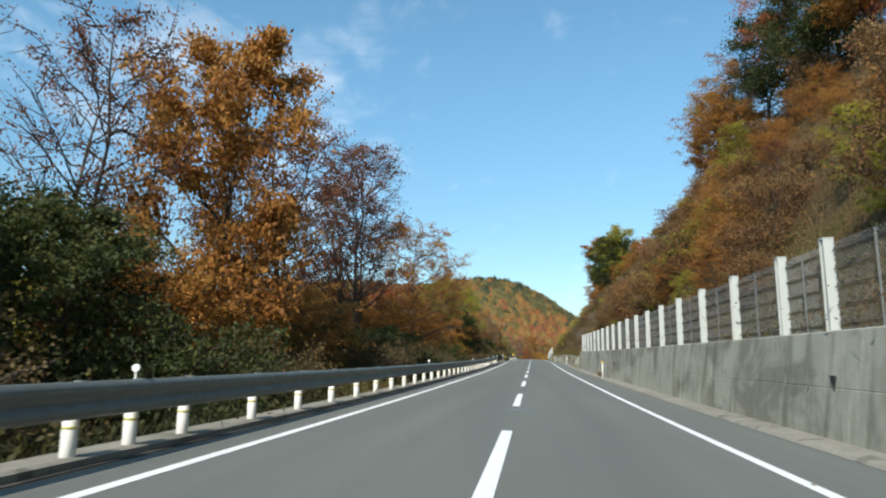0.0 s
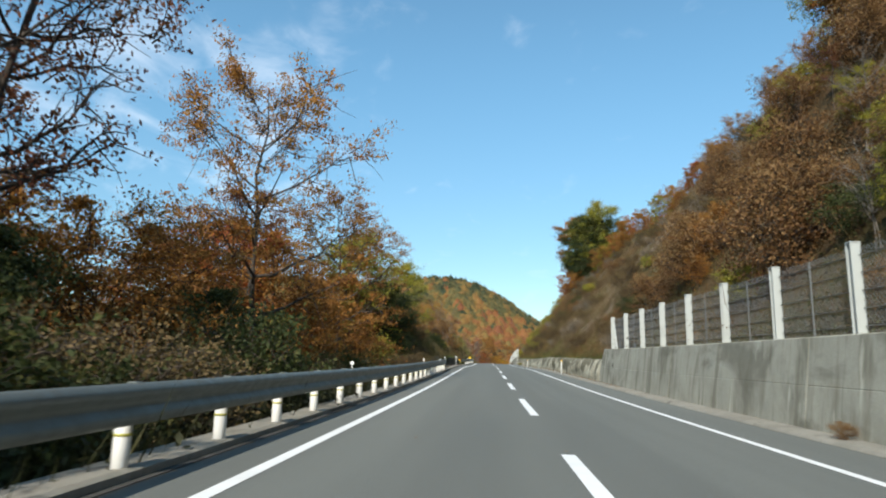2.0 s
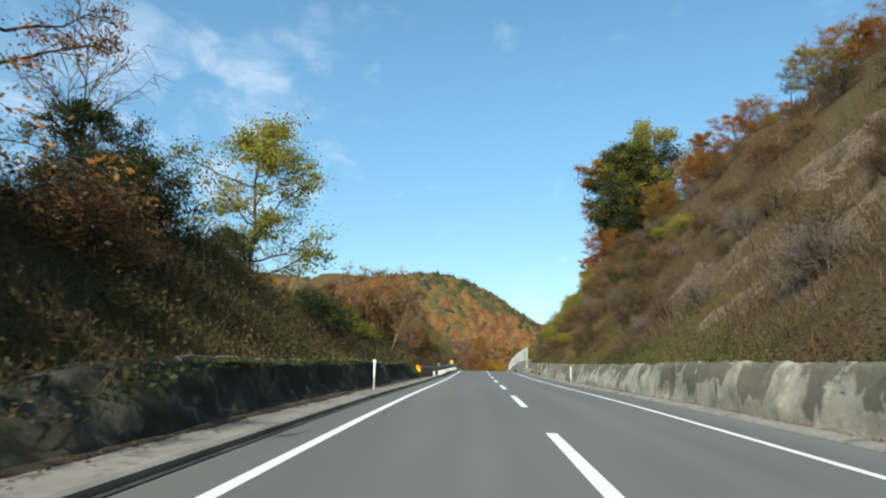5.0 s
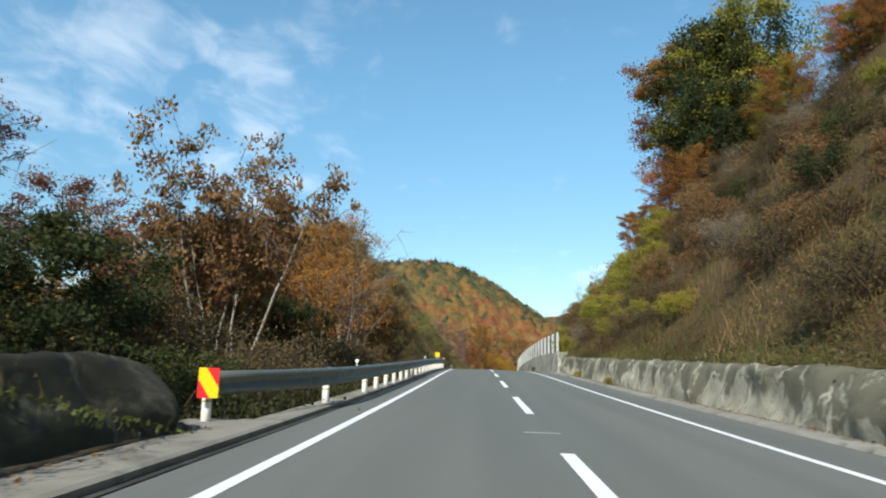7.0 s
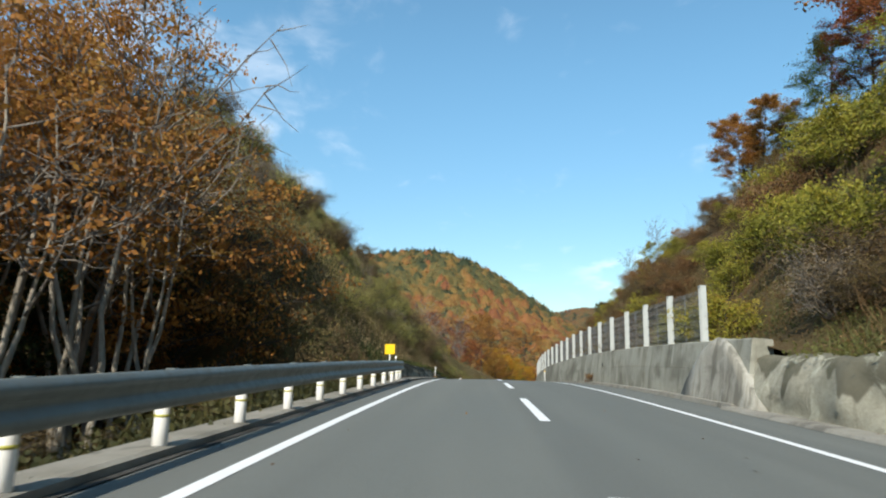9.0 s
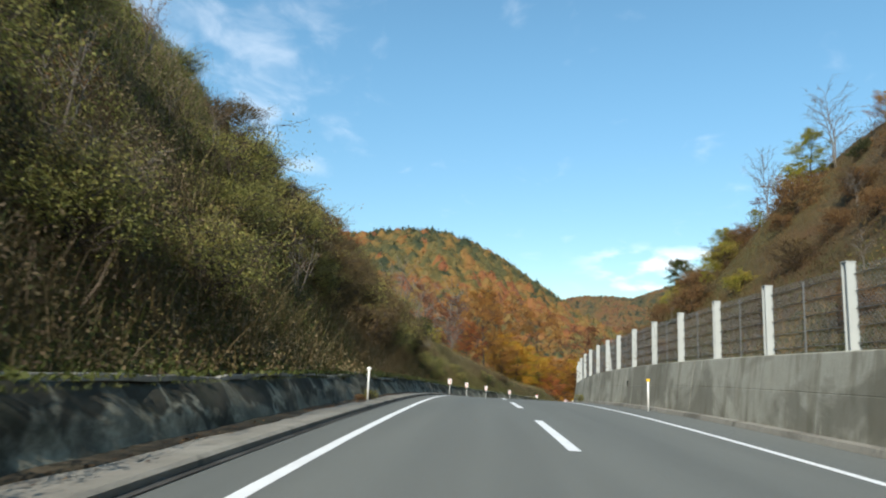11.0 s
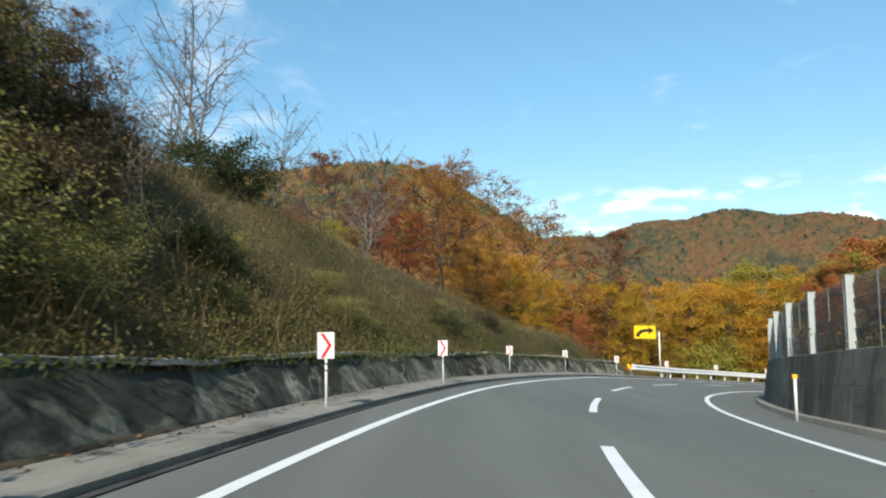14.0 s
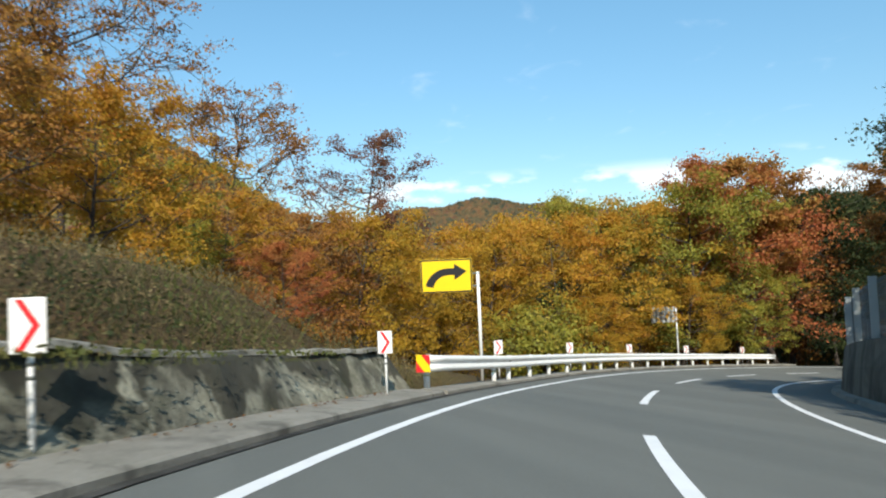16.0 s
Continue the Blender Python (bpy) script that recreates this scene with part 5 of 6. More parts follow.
# beside the first guardrail: kind, along, across, height of the top over the road
for key, s, d, h in [("thin", 5, -14.5, 12), ("green", 3, -12, 6), ("green", 8, -12.5, 5.5), ("olive", 12, -16, 6), ("oak", 15.2, -11.6, 14), ("oak2", 20, -10.6, 5), ("oak2", 24, -11, 4.5), ("thin", 12, -14, 13),
                     ("thin", 26.5, -13.2, 16.5), ("thin2", 30, -14.5, 14), ("thin", 35, -12.4, 16.5), ("thin", 39, -12.7, 17.5), ("thin2", 42, -14.5, 14), ("shrub", 29, -8.5, 2.4), ("green", 37, -9.5, 3.2), ("shrub", 33, -7.5, 2.2),
                     ("airy", 52.5, -11, 14.2), ("oak2", 45, -12, 6.2), ("oak2", 49, -14, 6), ("oak2", 56, -13.5, 6.5), ("oak2", 61, -12.3, 8), ("thin2", 59, -12.8, 10), ("red", 58, -15, 8), ("oak2", 66, -12.5, 5),
                     ("airy", 71.5, -11.4, 13.2), ("olive", 76.5, -12.6, 11), ("airy", 79, -13, 8), ("oak2", 81, -11, 7.5), ("oak2", 75, -13, 6), ("airy", 87, -11.5, 13.5), ("thin2", 84, -10.5, 9), ("olive", 84, -13, 7), ("green", 90, -10.8, 7.2),
                     ("bare", 91, -11.5, 11), ("olive", 95, -12, 7), ("olive", 103, -11.4, 12.7), ("green", 99, -10.5, 6), ("oak2", 107, -12, 5.5), ("green", 111, -11, 4.5), ("green", 120, -10, 3.9), ("thickset", 122.5, -9.4, 2.6), ("thin2", 118.8, -11.5, 6.6), ("green", 124.5, -10.6, 3.0), ("bare", 113, -12.5, 8), ("rust", 101, -8.5, 3.2), ("green", 8, -10.5, 4.6), ("oak2", 13, -10.6, 5), ("green", 25, -9.6, 3.2), ("green", 22, -12.5, 4.0), ("oak2", 27, -12.4, 5.5), ("oak2", 31, -15.5, 7), ("oak2", 37, -15.5, 7), ("oak2", 42, -16, 6.5), ("green", 17, -13.5, 4.2), ("green", 34, -9.6, 2.8), ("green", 46, -9.6, 3.2), ("green", 79.5, -10, 7), ("thin2", 80, -10.2, 7), ("green", 84, -11.4, 5.5), ("green", 88, -11.8, 5.2),
                     # beside the second guardrail
                     ("stems", 128.8, -9.7, 8.8), ("stems", 130.0, -10.4, 8.3), ("stems", 133, -12.5, 7.2), ("oak2", 137, -15.5, 7.8), ("green", 133.5, -14.5, 4.2), ("thin2", 125.5, -13.5, 6.2), ("green", 136, -11.5, 3.4), ("green", 140, -11.6, 3.4), ("rust", 122, -9.5, 1.8),
                     ("green", 136, -10, 3.4), ("green", 139.5, -12, 4.3), ("green", 158, -17, 6), ("green", 162.5, -16.5, 6.5), ("green", 154, -18, 5.5), ("oak2", 142, -15, 7), ("oak2", 146, -16.5, 8), ("oak", 150, -17, 9), ("oak3", 149, -15.5, 8.2), ("poles", 147, -11.2, 7), ("oak3", 152.5, -14.2, 9.0), ("poles", 151.5, -10.4, 7.5), ("oak3", 156, -14.2, 11.2), ("bare", 157.5, -12, 13.4), ("oak3", 159.5, -13.4, 13),
                     ("poles", 155, -10.6, 8.5), ("poles", 158, -10.8, 8.5), ("oak2", 162, -13.5, 10), ("oak2", 164.5, -12.8, 6)]:
    plant_to(key, s, d, h, 0.68 if key == "oak" and s < 20 else 0.78 if key == "airy" and s < 60 else 0.7 if key in ("stems", "oak3") else 0.8 if key in ("airy", "thin") else 1.0)
for i in range(44):     # undergrowth along the left verge
    s = random.uniform(0, 166)
    if 79 < s < 117:
        plant(random.choice(["shrub", "rust", "lime"]), s, -random.uniform(6.4, 9), random.uniform(1.2, 2.2))
    else:
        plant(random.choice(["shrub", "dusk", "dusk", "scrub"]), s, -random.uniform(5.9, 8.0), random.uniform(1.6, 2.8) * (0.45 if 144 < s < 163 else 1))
for i in range(46):     # the wood behind
    s, d = random.uniform(0, 168), -random.uniform(16, 40)
    plant_to(random.choice(["oak2", "oak", "thin2", "olive", "green", "gold"]), s, d, random.uniform(3, 6.5))
# on the right-hand slope
for key, s, d, h in [("oak2", 72, 26, 4), ("oak2", 78, 25.5, 4), ("oak2", 83, 25.6, 4), ("oak2", 87, 27, 4.5), ("olive", 81, 24.5, 3), ("olive", 75, 25.5, 4), ("olive", 65, 22, 9), ("oak", 59.5, 18.2, 9), ("oak2", 57, 19, 9), ("oak2", 60, 22.5, 10), ("green", 55, 22.5, 11), ("red", 50, 24, 12),
                     ("green", 46, 22, 11), ("green", 40, 21, 10), ("thin2", 43, 23, 12), ("oak", 35, 21, 10), ("red", 29, 21, 11), ("green", 22, 20, 11), ("olive", 52, 18.5, 5), ("oak2", 44, 15, 3.5), ("oak2", 38, 12.5, 3.4), ("lime", 47, 17, 3),
                     ("oak2", 91, 24, 4), ("oak2", 95, 24, 4), ("lime", 31, 10, 2.6), ("lime", 36, 8.3, 1.5), ("lime", 50, 8, 1.5), ("rust", 42, 12, 2.6), ("rust", 55, 16, 3), ("rust", 60, 15, 3), ("bare", 62, 13, 3), ("rust", 57, 11.5, 2.6), ("bare", 53, 9.5, 2.8),
                     ("bare", 66, 12, 3), ("rust", 59, 9, 2), ("rust", 68, 14, 3), ("rust", 64, 10.5, 2.4), ("lime", 62, 17, 2.4), ("lime", 70, 18, 2.2), ("rust", 75, 17, 3), ("bare", 49, 12, 4.5), ("rust", 48, 10, 2.2),
                     ("green", 161.5, 19.6, 9), ("olive", 163, 21.2, 15.5), ("green", 165.5, 21, 16.5), ("olive", 166, 23, 18), ("oak", 169, 22, 17), ("oak2", 160.5, 17.6, 4.6), ("oak2", 164, 17.8, 6), ("olive", 170, 21, 13), ("green", 168, 24, 15),
                     ("red", 167, 17, 7), ("lime", 157, 11, 2.4), ("lime", 153, 9, 2.4), ("lime", 150, 8, 2.0), ("lime", 156, 8, 2.2), ("lime", 160, 9, 2.4), ("lime", 162, 12, 2.6), ("rust", 147, 10, 2.4), ("lime", 141, 7.5, 1.6), ("rust", 143, 12, 2.4), ("rust", 150, 14, 2.6), ("rust", 138, 10, 2.2), ("lime", 147, 7, 1.5), ("rust", 153, 15, 2.6), ("lime", 134, 7.2, 1.4), ("rust", 132, 12, 2.2), ("olive", 207, 16.5, 3), ("olive", 215, 14.5, 2.6), ("lime", 211, 13, 2.0), ("lime", 219, 12, 2), ("rust", 203, 14, 2.2), ("rust", 166, 11, 2.6), ("lime", 145, 7.5, 1.6), ("lime", 160, 6.4, 1.8), ("lime", 162.5, 6.3, 1.6), ("lime", 165.5, 6.6, 1.6), ("lime", 158, 13.5, 2.6), ("lime", 161, 14.5, 2.6), ("lime", 154, 11.5, 2.2), ("lime", 165, 13, 2.6), ("lime", 151, 10, 2.0), ("lime", 164, 10, 2.2), ("lime", 168, 10, 2.2), ("lime", 170, 13, 2.6), ("lime", 148, 8.5, 1.6),
                     ("bare", 205, 17, 5), ("oak2", 202, 18, 1.8), ("thin2", 213, 16, 2.2), ("bare", 209, 15, 4.5), ("green", 226, 13.5, 3)]:
    plant(key, s, d, h)
for i in range(70):     # trees along the right-hand crest
    s = random.uniform(96, 190)
    d = np.interp(s, [96, 140, 158, 190], [25.5, 25, 20, 19]) + random.uniform(0, 7)
    plant(random.choice(["oak2", "oak", "red", "olive", "oak2", "thin2"]), s, d, random.uniform(4.0, 6.5))
for i in range(50):     # scrub on the slope
    s, d = random.uniform(0, 240), random.uniform(6.8, 17)
    if not 80 < s < 114:
        plant(random.choice(["rust", "rust", "shrub", "lime", "rust"]), s, d, random.uniform(0.9, 1.9))
for i in range(80):     # low wood on the first slope
    s, d = random.uniform(8, 64), random.uniform(7.5, 21)
    plant(random.choice(["rust", "oak2", "olive", "rust", "rust", "thin2", "oak2", "bare"]), s, d, random.uniform(1.6, 3.4))
for i in range(150):     # bushes over the long sprayed wall
    s, d = random.uniform(60, 160), 6.2 + 16 * random.random() ** 1.3
    inside = scar(np.array([s]), np.array([d]))[0] < 1
    if not inside or random.random() < 0.6:
        plant(random.choice(["scrub", "straw_tuft_bush", "scrub"] if inside else ["scrub", "scrub", "scrub", "straw_tuft_bush", "dusk"]), s, d, random.uniform(0.9, 2.0))
for i in range(44):     # and over the curving one
    plant("scrub", random.uniform(170, 240), random.uniform(6.6, 17), random.uniform(0.8, 1.7))
for i in range(64):     # bushes on the left bank, mostly with shade put into their leaf colour
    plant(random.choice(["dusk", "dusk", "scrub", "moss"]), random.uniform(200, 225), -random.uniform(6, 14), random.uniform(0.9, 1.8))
thick = random.Random(58)
for i in range(32):     # tall dense growth on the same bank, which keeps it in the shade
    s = thick.uniform(196, 219)
    plant("thickset", s, -thick.uniform(6.8, 12.5), thick.uniform(1.7, 2.7))
for i in range(20):     # and where the bank begins to sink
    plant(thick.choice(["thickset", "thickset", "rust", "dusk"]), thick.uniform(214, 228), -thick.uniform(8.5, 14.5), thick.uniform(1.9, 3.1))
plant("red", 221.5, -14, 3.8)
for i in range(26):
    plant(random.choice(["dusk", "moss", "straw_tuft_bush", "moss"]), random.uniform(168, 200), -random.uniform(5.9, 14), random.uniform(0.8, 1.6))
for i in range(70):     # low mounds of scrub over the curving wall
    s, d = random.uniform(172, 240), random.uniform(7, 17)
    plant(random.choice(["rust", "lime", "bare", "rust", "olive", "rust"]), s, d, random.uniform(0.9, 1.8))
for i in range(70):     # dark scrub higher up
    s, d = random.uniform(66, 190), random.uniform(7.5, 21)
    if scar(np.array([s]), np.array([d]))[0] > 1.2:
        plant(random.choice(["rust", "bare", "rust", "shrub"]), s, d, random.uniform(1.0, 2.0))
for i in range(60):     # scrub and saplings on the left bank
    s, d = random.uniform(170, 228), -random.uniform(6.2, 14.5)
    plant(random.choice(["scrub", "moss", "sapling", "sapling", "moss"]), s, d, random.uniform(1.2, 2.6))
for i in range(26):     # a ragged edge along its top
    s, d = random.uniform(168, 226), -random.uniform(14.5, 19)
    plant(random.choice(["bare", "moss", "bare", "moss", "scrub"]), s, d, random.uniform(0.8, 1.8))
for i in range(16):     # shrubs where the bank sinks towards the bend
    s = random.uniform(214, 232)
    d = -13 - random.uniform(-2, 4)
    plant(random.choice(["moss", "thin2", "sapling", "bare", "moss"]), s, d, random.uniform(1.5, 2.6))
plant("thin2", 220, -16, 4.5)
for i in range(16):     # leafy growth over the low wall
    plant(random.choice(["moss", "shrub", "moss", "dusk"]), random.uniform(222, 247), -random.uniform(5.9, 7.6), random.uniform(0.6, 1.1))
# on the left bank and round the bend: kind, place in the plan, height of the top


def plant_z(key, x, y, top):
    z = float(ground_xy(np.array([float(x)]), np.array([float(y)]))[0])
    return plant_xy(key, x, y, max(2.5, top - z))


for key, x, y, top in [("bare", -9.9, 241.4, 11.8), ("bare", -11.8, 243.4, 11), ("bare", -14.2, 244.5, 10.6), ("bare", -9.4, 249.3, 10), ("bare", -4.6, 251.4, 6.6), ("bare", -7.5, 253, 7), ("shrub", -8.4, 238.2, 4.4), ("shrub", -7.8, 240.2, 3.6), ("bare", -6.6, 264, 11.8), ("thin2", -20, 250, 13), ("green", -20, 240, 10), ("oak2", -22, 236, 11), ("thin2", -9, 268, 11),
                       ("red", -3, 261, 5.4), ("thin2", -5.5, 258, 6.5), ("oak2", 2, 262, 3.5), ("airy", -0.6, 257, 8.4), ("gold", 4.5, 266, 2.2), ("olive", -8, 262, 5), ("airy", -1.5, 276, 11.5), ("airy", 0.8, 278, 12), ("thin2", -6, 272, 9.5),
                       ("gold", 2, 270, 4), ("olive", 6, 273, 2.5), ("airy", 9.8, 288, 9.5), ("thin2", 17, 287, 6.2), ("oak2", 11, 279, 0.6), ("gold", 15.5, 281, 0.3), ("gold", 8, 276, 0.5), ("red", 10, 270, -2.2), ("oak2", 7, 284, 1.5),
                       ("gold", 19.5, 279, -2.0), ("gold", 23.8, 281, -0.8), ("gold", 28.3, 282, -0.2), ("gold", 33, 283, 0.5), ("olive", 38.6, 283, 2.6), ("olive", 36, 287, 2.4), ("gold", 42, 288, 2), ("red", 46, 284.5, 4.6), ("oak", 49, 288, 4.5),
                       ("oak", 51, 285, 2.4), ("green", 55.3, 283.5, 2), ("green", 60, 284, 2), ("oak2", 58, 290, 3), ("green", 30.5, 283, -4.5), ("gold", 29, 278.5, -5.2), ("gold", 38, 280.5, -4.4), ("olive", 44, 282, -3.8), ("lime", 24, 276, -5),
                       ("oak", 66, 286, 1.5), ("green", 72, 285, 1), ("oak", 78, 284, 2), ("oak2", 86, 280, 2), ("green", 92, 272, 1), ("gold", 30, 290, 0.5), ("gold", 22, 290, 0)]:
    plant_z(key, x, y, top)
for i in range(30):     # behind them, down to the valley
    x, y = random.uniform(-40, 70), random.uniform(292, 330)
    plant_xy(random.choice(["gold", "oak2", "oak", "red", "olive"]), x, y, random.uniform(9, 13))
for i in range(24):     # inside of the bend
    s, d = random.uniform(270, 302), random.uniform(8, 22)
    plant(random.choice(["green", "oak2", "olive", "green"]), s, d, random.uniform(4, 6))

for key, s, d, h in [("red", 256.5, 7.8, 3.6), ("oak", 260, 7.6, 5), ("green", 263.5, 7.4, 5.5), ("oak", 267.5, 7.6, 4.6), ("green", 270.5, 7.8, 4.6)]:
    plant(key, s, d, h)     # tall dark ones added behind the fence to cast shade on the road

# ---- far woods ----


def far_wood(name, seed, region, cell, step, cards, card, label, material, crest=1e9, tone=0.56, rise=3.4):
    """A wood on far slopes: crowns that close into one uneven canopy, roughened by leaf sprays, with pointed firs along the crest."""
    rng = np.random.RandomState(seed)
    x0, x1, y0, y1 = region
    nx, ny = int((x1 - x0) / cell) + 1, int((y1 - y0) / cell) + 1
    J, I = np.meshgrid(np.arange(ny), np.arange(nx), indexing="ij")
    tx, ty = x0 + cell * (I + rng.uniform(0.02, 0.98, I.shape)), y0 + cell * (J + rng.uniform(0.02, 0.98, I.shape))
    tall = rng.uniform(0.55, 1.45, I.shape)
    tz = far_land(tx, ty)
    fir = rng.uniform(size=I.shape) < np.interp(tz, [crest - 16, crest - 2], [0.04, 0.7])
    hue = np.clip(tone + 0.24 * waves(tx, ty, seed, 0.03) + rng.normal(size=I.shape) * 0.21, 0.1, 0.98)
    hue = np.where(fir, 0.0, hue)
    X, Y = np.meshgrid(np.arange(x0, x1, step), np.arange(y0, y1, step))
    X, Y = X + rng.uniform(-0.4, 0.4, X.shape) * step, Y + rng.uniform(-0.4, 0.4, Y.shape) * step

    def canopy(x, y):
        """Height of the leaf surface over the land, and the hue of the crown that it belongs to."""
        i, j = ((x - x0) / cell).astype(int), ((y - y0) / cell).astype(int)
        top, own = np.full(x.shape, -9.0), np.zeros(x.shape)
        for di in (-1, 0, 1):
            for dj in (-1, 0, 1):
                a, c = np.clip(j + dj, 0, ny - 1), np.clip(i + di, 0, nx - 1)
                far = ((x - tx[a, c]) ** 2 + (y - ty[a, c]) ** 2) / (0.8 * cell) ** 2
                z = rise * tall[a, c] * (1.0 - far)
                own = np.where(z > top, hue[a, c], own)
                top = np.maximum(top, z)
        return np.maximum(top, -0.4 * rise) + 0.5 * rise, own

    def clear(x, y):
        s, d = nearest(x, y)
        return ~((s > -55) & (s < 316) & (np.abs(d) < 46))

    up, own = canopy(X, Y)
    Z = far_land(X, Y) + up + rng.uniform(-0.14, 0.14, X.shape) * rise
    n, k = X.shape
    i = (np.arange(n - 1)[:, None] * k + np.arange(k - 1)).ravel()
    f = np.stack([i, i + 1, i + k + 1, i + k], -1)
    f = f[clear(X, Y).ravel()[f].all(1)]
    v, b = np.stack([X, Y, Z], -1).reshape(-1, 3), np.clip(own.ravel() + rng.normal(size=own.size) * 0.05, 0, 1)
    # loose sprays over the canopy
    m = tx.size * cards
    px, py = np.repeat(tx.ravel(), cards) + rng.normal(size=m) * 0.4 * cell, np.repeat(ty.ravel(), cards) + rng.normal(size=m) * 0.4 * cell
    px, py = np.clip(px, x0, x1), np.clip(py, y0, y1)
    ok = clear(px, py)
    px, py = px[ok], py[ok]
    up, own = canopy(px, py)
    c = np.stack([px, py, far_land(px, py) + up + rng.uniform(-0.1, 0.25, len(px)) * rise], -1)
    v2, f2, b2 = leaf_cards(rng, c, np.clip(own + rng.normal(size=len(px)) * 0.06, 0, 1), card, 0.0, 1.3, np.array([0.0, -0.7, 0.7]) + rng.normal(size=(len(px), 3)) * 0.45)
    # firs: narrow cones of short sprays
    ft = fir & clear(tx, ty)
    q, per = int(ft.sum()), 40
    lift = rng.uniform(0, 1, (q, per)) ** 0.7
    ang, wide = rng.uniform(0, 6.28, (q, per)), (1.05 - lift) * 0.36 * cell
    hgt = (0.95 + 0.75 * tall[ft]) * rise
    c = np.stack([tx[ft][:, None] + wide * np.cos(ang), ty[ft][:, None] + wide * np.sin(ang), tz[ft][:, None] + 0.3 * rise + lift * hgt[:, None]], -1).reshape(-1, 3)
    v3, f3, b3 = leaf_cards(rng, c, np.full(len(c), 0.03), card * 0.8, 0.2, 1.5)
    me = quads_mesh(name, np.concatenate([v, v2, v3]), np.concatenate([f, f2 + len(v), f3 + len(v) + len(v2)]), material, np.concatenate([b, b2, b3]), smooth=True)
    return tagged(new(name, me), label, "woods", kind="stuff")


far_wood("woods_near_hill", 51, (-330, 130, 292, 640), 5.4, 1.6, 26, 0.7, "orange, brown and green autumn woods on a hillside", LEAF_FOREST, crest=72, tone=0.5, rise=4.6)
far_wood("woods_right_hill", 52, (130, 420, 320, 700), 5.8, 2.0, 16, 0.8, "orange and green autumn woods across the valley", LEAF_FOREST)
far_wood("woods_left", 54, (-260, -50, -20, 292), 7.0, 3.0, 6, 1.2, "autumn woods on slopes beyond the road", LEAF_FOREST)
far_wood("woods_ridge_behind", 55, (46, 120, -20, 240), 6.0, 2.6, 8, 1.0, "autumn woods on the ridge over the cutting", LEAF_FOREST)
far_wood("woods_far", 53, (-150, 1000, 720, 1420), 8.0, 3.2, 6, 1.5, "distant wooded mountain ridge in haze-muted brown and green", LEAF_HAZED, crest=150, tone=0.52, rise=6.5)

# ---- brush and grass on the slopes ----


def tufts(name, seed, s, d, material, label, blades=14, cards=10, height=0.9, width=0.02, spread=0.4, card=0.12, category="brush", lean=0.35, bias=0.0):
    """Many tufts of thin stems with small leaves, standing on the slope at s, d."""
    rng = np.random.RandomState(seed)
    p = ground_sd(s, d)
    n = len(p)
    h = height * rng.uniform(0.5, 1.4, n) * (1 + 0.35 * waves(s, d, seed, 0.35))
    hue = np.clip(0.45 + bias + 0.36 * waves(s, d, seed + 1, 0.28) + 0.34 * waves(s, d * 0.6, seed + 2, 0.8) + rng.normal(size=n) * 0.08, 0, 1)
    m = n * blades
    base = ground_sd(np.repeat(s, blades) + rng.normal(size=m) * spread * 0.5, np.repeat(d, blades) + rng.normal(size=m) * spread * 0.5)
    base[:, 2] -= 0.1
    tall = np.repeat(h, blades)[:, None] * rng.uniform(0.5, 1.1, (m, 1))
    dirn = np.column_stack([rng.normal(size=(m, 2)) * lean, np.ones(m)])
    tip = base + dirn * tall
    mid = base + dirn * tall * 0.55 + rng.normal(size=(m, 3)) * tall * 0.05
    side = np.column_stack([rng.normal(size=(m, 2)), np.zeros(m)])
    side /= np.linalg.norm(side, axis=1, keepdims=True) + 1e-9
    w = width * rng.uniform(0.6, 1.5, (m, 1))
    v1 = np.stack([base - side * w, mid + side * w * 0.8, tip, mid - side * w * 0.8], 1).reshape(-1, 3)
    f1 = np.arange(4 * m).reshape(-1, 4)
    b1 = np.repeat(np.repeat(hue, blades), 4)
    if cards:
        q = n * cards
        away = np.clip(rng.normal(size=(q, 2)), -1.6, 1.6)
        c = ground_sd(np.repeat(s, cards) + away[:, 0] * spread, np.repeat(d, cards) + away[:, 1] * spread)
        c[:, 2] += np.repeat(h, cards) * rng.uniform(0.1, 0.95, q) * np.exp(-0.3 * (away ** 2).sum(1))
        v2, f2, b2 = leaf_cards(rng, c, np.repeat(hue, cards), card)
        v1, f1, b1 = np.concatenate([v1, v2]), np.concatenate([f1, f2 + len(v1)]), np.concatenate([b1, b2])
    return tagged(new(name, quads_mesh(name, v1, f1, material, b1)), label, category, kind="stuff")


R = np.random.RandomState(77)


def scatter(n, s0, s1, d0, d1, power=1.0):
    return R.uniform(s0, s1, n), d0 + (d1 - d0) * R.uniform(0, 1, n) ** power


def outside_scar(s, d, share=1.0):
    keep = ~((scar(s, d) < R.uniform(0.55, 1.1, len(s))) & (R.uniform(size=len(s)) < share))
    return s[keep], d[keep]


s, d = outside_scar(*scatter(6500, -6, 245, 5.7, 26, 1.4), 0.6)
d = np.where((s < 63) | (s > 153), d + 0.6, d)
tufts("brush_right", 61, s, d, BRUSH, "dry brown brush covering a steep slope", 12, 12, 0.8, 0.009, 0.55, 0.04)
s, d = outside_scar(*scatter(1900, -6, 245, 6.0, 24, 1.2), 0.35)
lumps = waves(s, d, 93, 0.35) > -0.15
tufts("thicket_right", 71, s[lumps], d[lumps], SHRUBS, "dense brown and olive thicket on a steep slope", 12, 80, 1.7, 0.008, 1.0, 0.04)
s, d = outside_scar(*scatter(3500, -6, 245, 5.6, 11, 2.6), 0.1)
fenced = (s < 63) | (s > 153)
d = np.where(fenced, d + 0.75, d)
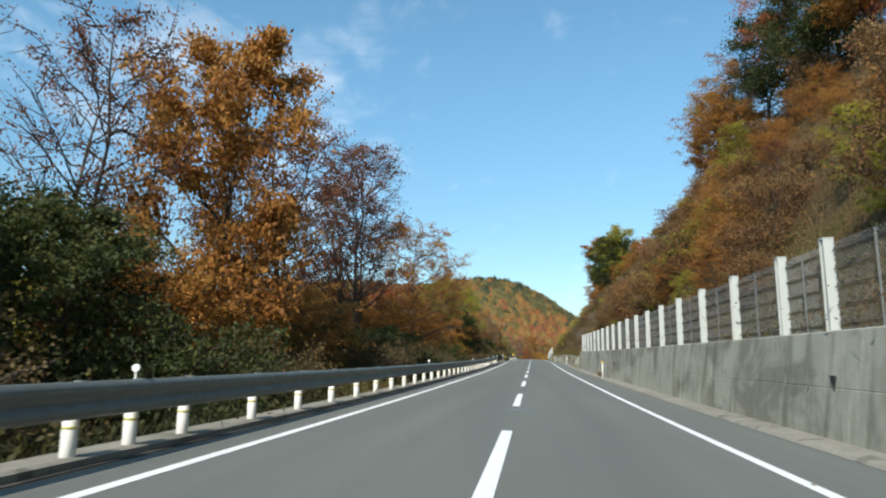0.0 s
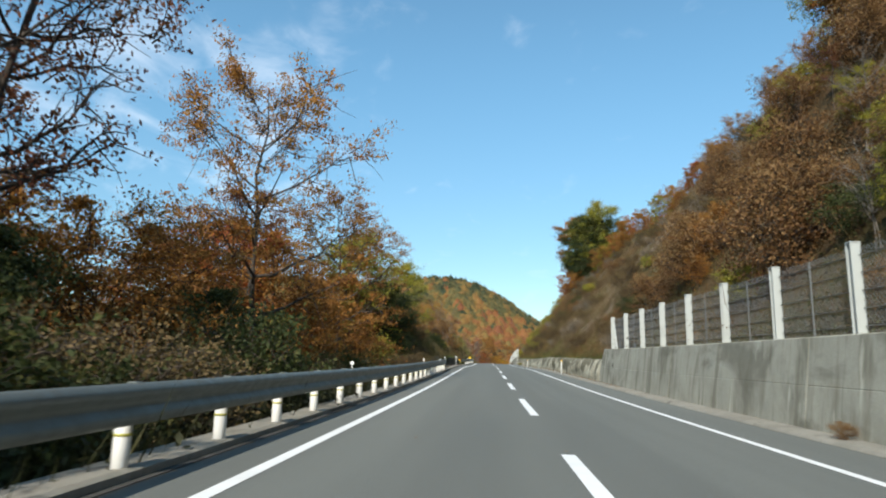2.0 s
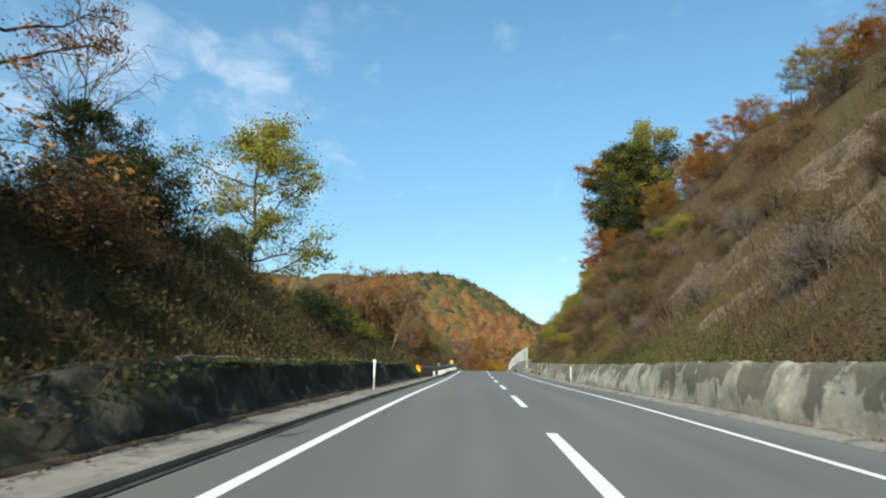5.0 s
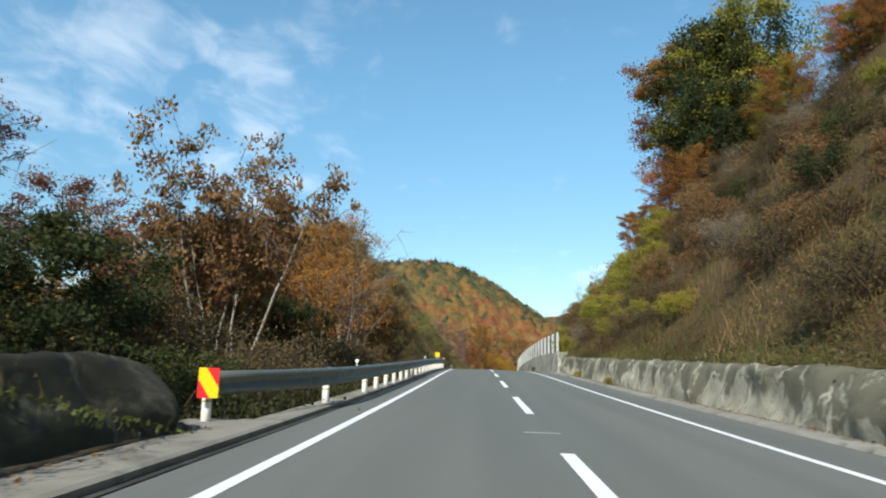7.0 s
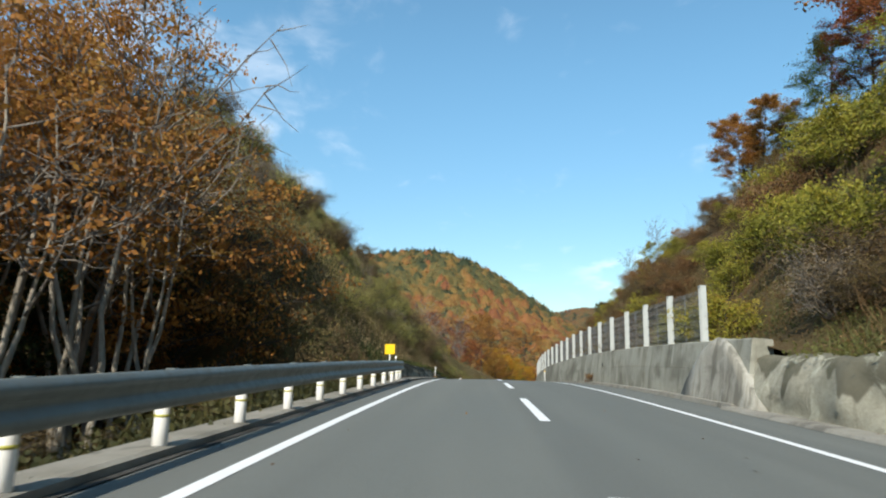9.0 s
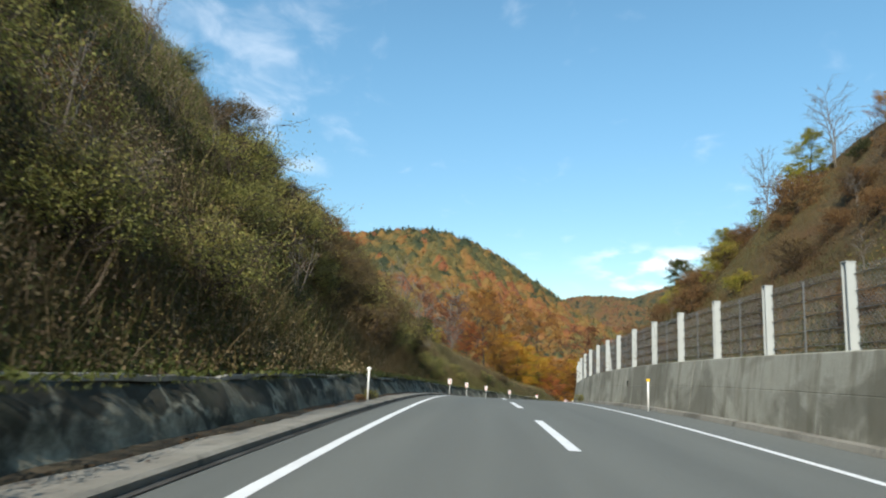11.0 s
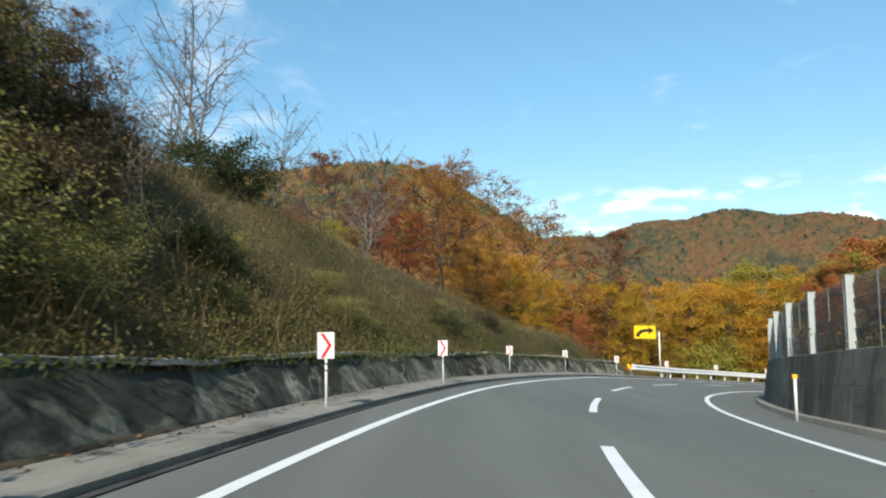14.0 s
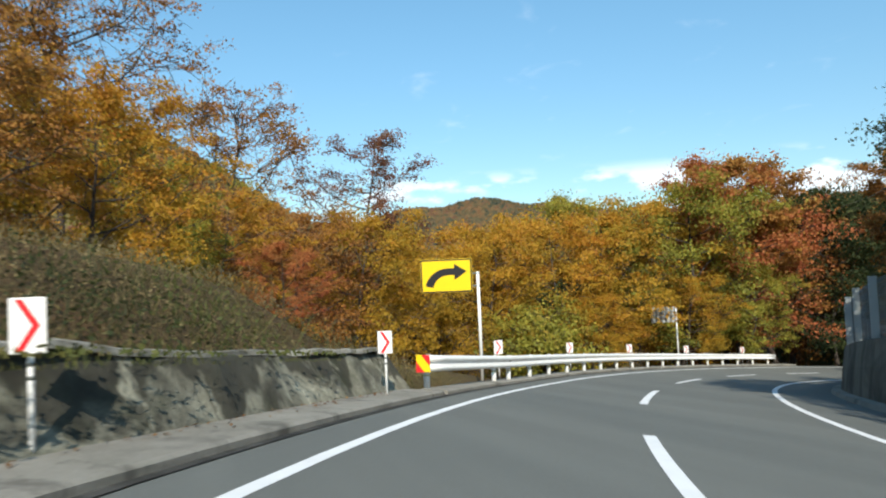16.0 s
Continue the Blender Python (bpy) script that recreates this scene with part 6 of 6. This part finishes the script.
tufts("green_brush_right", 62, s, d, WEEDS, "low green growth on a steep slope", 7, 26, 0.5, 0.009, 0.42, 0.042)
s, d = scatter(2000, 165, 209, -5.4, -20, 1.1)
tufts("brush_left", 63, s, d, STEMS, "dry brush and bare stems on a steep bank", 7, 36, 0.9, 0.007, 0.55, 0.04, lean=0.4)
s, d = scatter(1900, 198, 250, -5.6, -19, 1.0)
keep = R.uniform(size=len(s)) < np.interp(s, [198, 206, 224, 234], [0.2, 1, 0.75, 0.12])
s, d = np.concatenate([s[keep], R.uniform(168, 208, 520)]), np.concatenate([d[keep], -5.6 - 4.4 * R.uniform(size=520) ** 1.5])
tufts("thicket_left", 72, s, d, THICKET, "dense olive-brown thicket on a steep bank, coloured dark as in shade", 14, 76, 1.2, 0.007, 0.75, 0.03)
s, d = scatter(2600, 166, 232, -5.9, -19, 0.8)
keep = (s < 200) & (R.uniform(size=len(s)) < np.interp(-d, [6, 9, 12], [0.35, 0.75, 1.0]))
s, d = s[keep], d[keep]
tufts("olive_edge_left", 73, s, d, OLIVE, "soft olive-green shrubs along the top of a bank", 12, 60, 0.95, 0.007, 0.7, 0.042, bias=0.15)
s, d = scatter(3000, 165, 256, -5.55, -12, 1.9)
keep = R.uniform(size=len(s)) < np.interp(s, [236, 250], [1, 0.5]) * ((s < 222) | (d > -7.4))
s, d = s[keep], d[keep]
tufts("green_brush_left", 64, s, d, BRUSH_GREEN, "green weeds on a steep bank", 10, 34, 0.5, 0.008, 0.45, 0.036)
s, d = scatter(5600, 214, 264, -5.3, -22, 1.0)
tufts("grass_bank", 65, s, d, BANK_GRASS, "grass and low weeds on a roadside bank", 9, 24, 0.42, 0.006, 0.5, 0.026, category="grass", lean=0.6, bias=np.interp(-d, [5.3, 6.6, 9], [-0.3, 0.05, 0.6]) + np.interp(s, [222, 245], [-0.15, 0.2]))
s, d = scatter(800, 222, 262, -5.8, -20, 1.0)
patch = waves(s, d, 95, 0.5) > 0.1
tufts("shrubs_bank", 74, s[patch], d[patch], THICKET, "low brown shrubs among the grass of a bank", 8, 60, 0.75, 0.007, 0.55, 0.038)
s, d = scatter(3500, -6, 166, -4.55, -14, 1.6)
open_verge = ((s < 79) | (s > 117.5)) | (d < -5.4)
s, d = s[open_verge], d[open_verge]
tufts("undergrowth_left", 66, s, d, UNDERGROWTH, "dark undergrowth behind a guardrail", 8, 32, 0.75, 0.010, 0.45, 0.06)
s, d = scatter(1500, 78, 118, -5.3, -13, 1.3)
tufts("undergrowth_bank", 67, s, d, THICKET, "dark weeds and dry grass above a low wall", 22, 30, 0.7, 0.006, 0.5, 0.034, category="grass")
s, d = scatter(6000, 76, 114, 6.2, 24, 1.0)
inside = scar(s, d) < 1.08
s, d = s[inside], d[inside]
keep = waves(s, d, 91, 0.6) > np.interp(s, [80, 96], [0.0, -0.4])
tufts("straw_right", 68, s[keep], d[keep], STRAW, "pale straw-coloured grass on an eroded slope", 16, 0, 0.6, 0.010, 0.45, category="grass", lean=0.55)
s, d = np.concatenate([R.uniform(81, 116, 160), R.uniform(168, 256, 420)]), -4.56 - R.uniform(0, 0.1, 580)
tufts("weeds_wall_foot", 69, s, d, BRUSH_GREEN, "low weeds and moss along the foot of a wall", 6, 10, 0.1, 0.008, 0.13, 0.04, category="weeds")


def litter(name, seed, s, d, up, label):
    """Fallen leaves lying flat."""
    rng = np.random.RandomState(seed)
    c = place(s, d, up + rng.uniform(0.004, 0.03, len(s)))
    n = len(c)
    v, f, b = leaf_cards(rng, c, rng.uniform(size=n), 0.04, 0.0, 1.4, np.tile([0.0, 0.0, 1.0], (n, 1)))
    return tagged(new(name, quads_mesh(name, v, f, LEAF_BROWN, b)), label, "leaf litter", kind="stuff")


s, d = R.uniform(56, 150, 2600), 4.82 - np.abs(R.normal(size=2600)) * 0.1
litter("leaf_litter_right", 81, s, d, 0.08, "brown fallen leaves along the foot of a wall")
s, d = np.concatenate([R.uniform(80, 116, 700), R.uniform(168, 258, 1100)]), -4.62 + np.abs(R.normal(size=1800)) * 0.16
litter("leaf_litter_left", 82, s, d, 0.09, "brown fallen leaves on a kerb under a bank")
s, d = R.uniform(0, 250, 120), R.uniform(-3.6, 4.2, 120)
litter("leaf_litter_road", 83, s, d, 0.0, "a few fallen leaves scattered on the asphalt")

for s, d, h, key in [(135.9, 4.62, 0.4, "lime"), (145, 4.8, 0.45, "lime"), (211.5, 4.72, 0.55, "moss"), (188.7, -4.3, 0.25, "rust"), (190.9, -4.4, 0.35, "moss"), (174.5, 4.82, 0.5, "rust"), (38.3, 4.7, 0.3, "rust"), (243.6, -4.72, 0.22, "moss")]:
    x, y, z = place(s, d, 0.08)
    weed = plant_xy(key, float(x), float(y), h)
    weed.location.z = float(z) - 0.03
    tagged(weed, "small weed clump growing at the kerb", "weed")
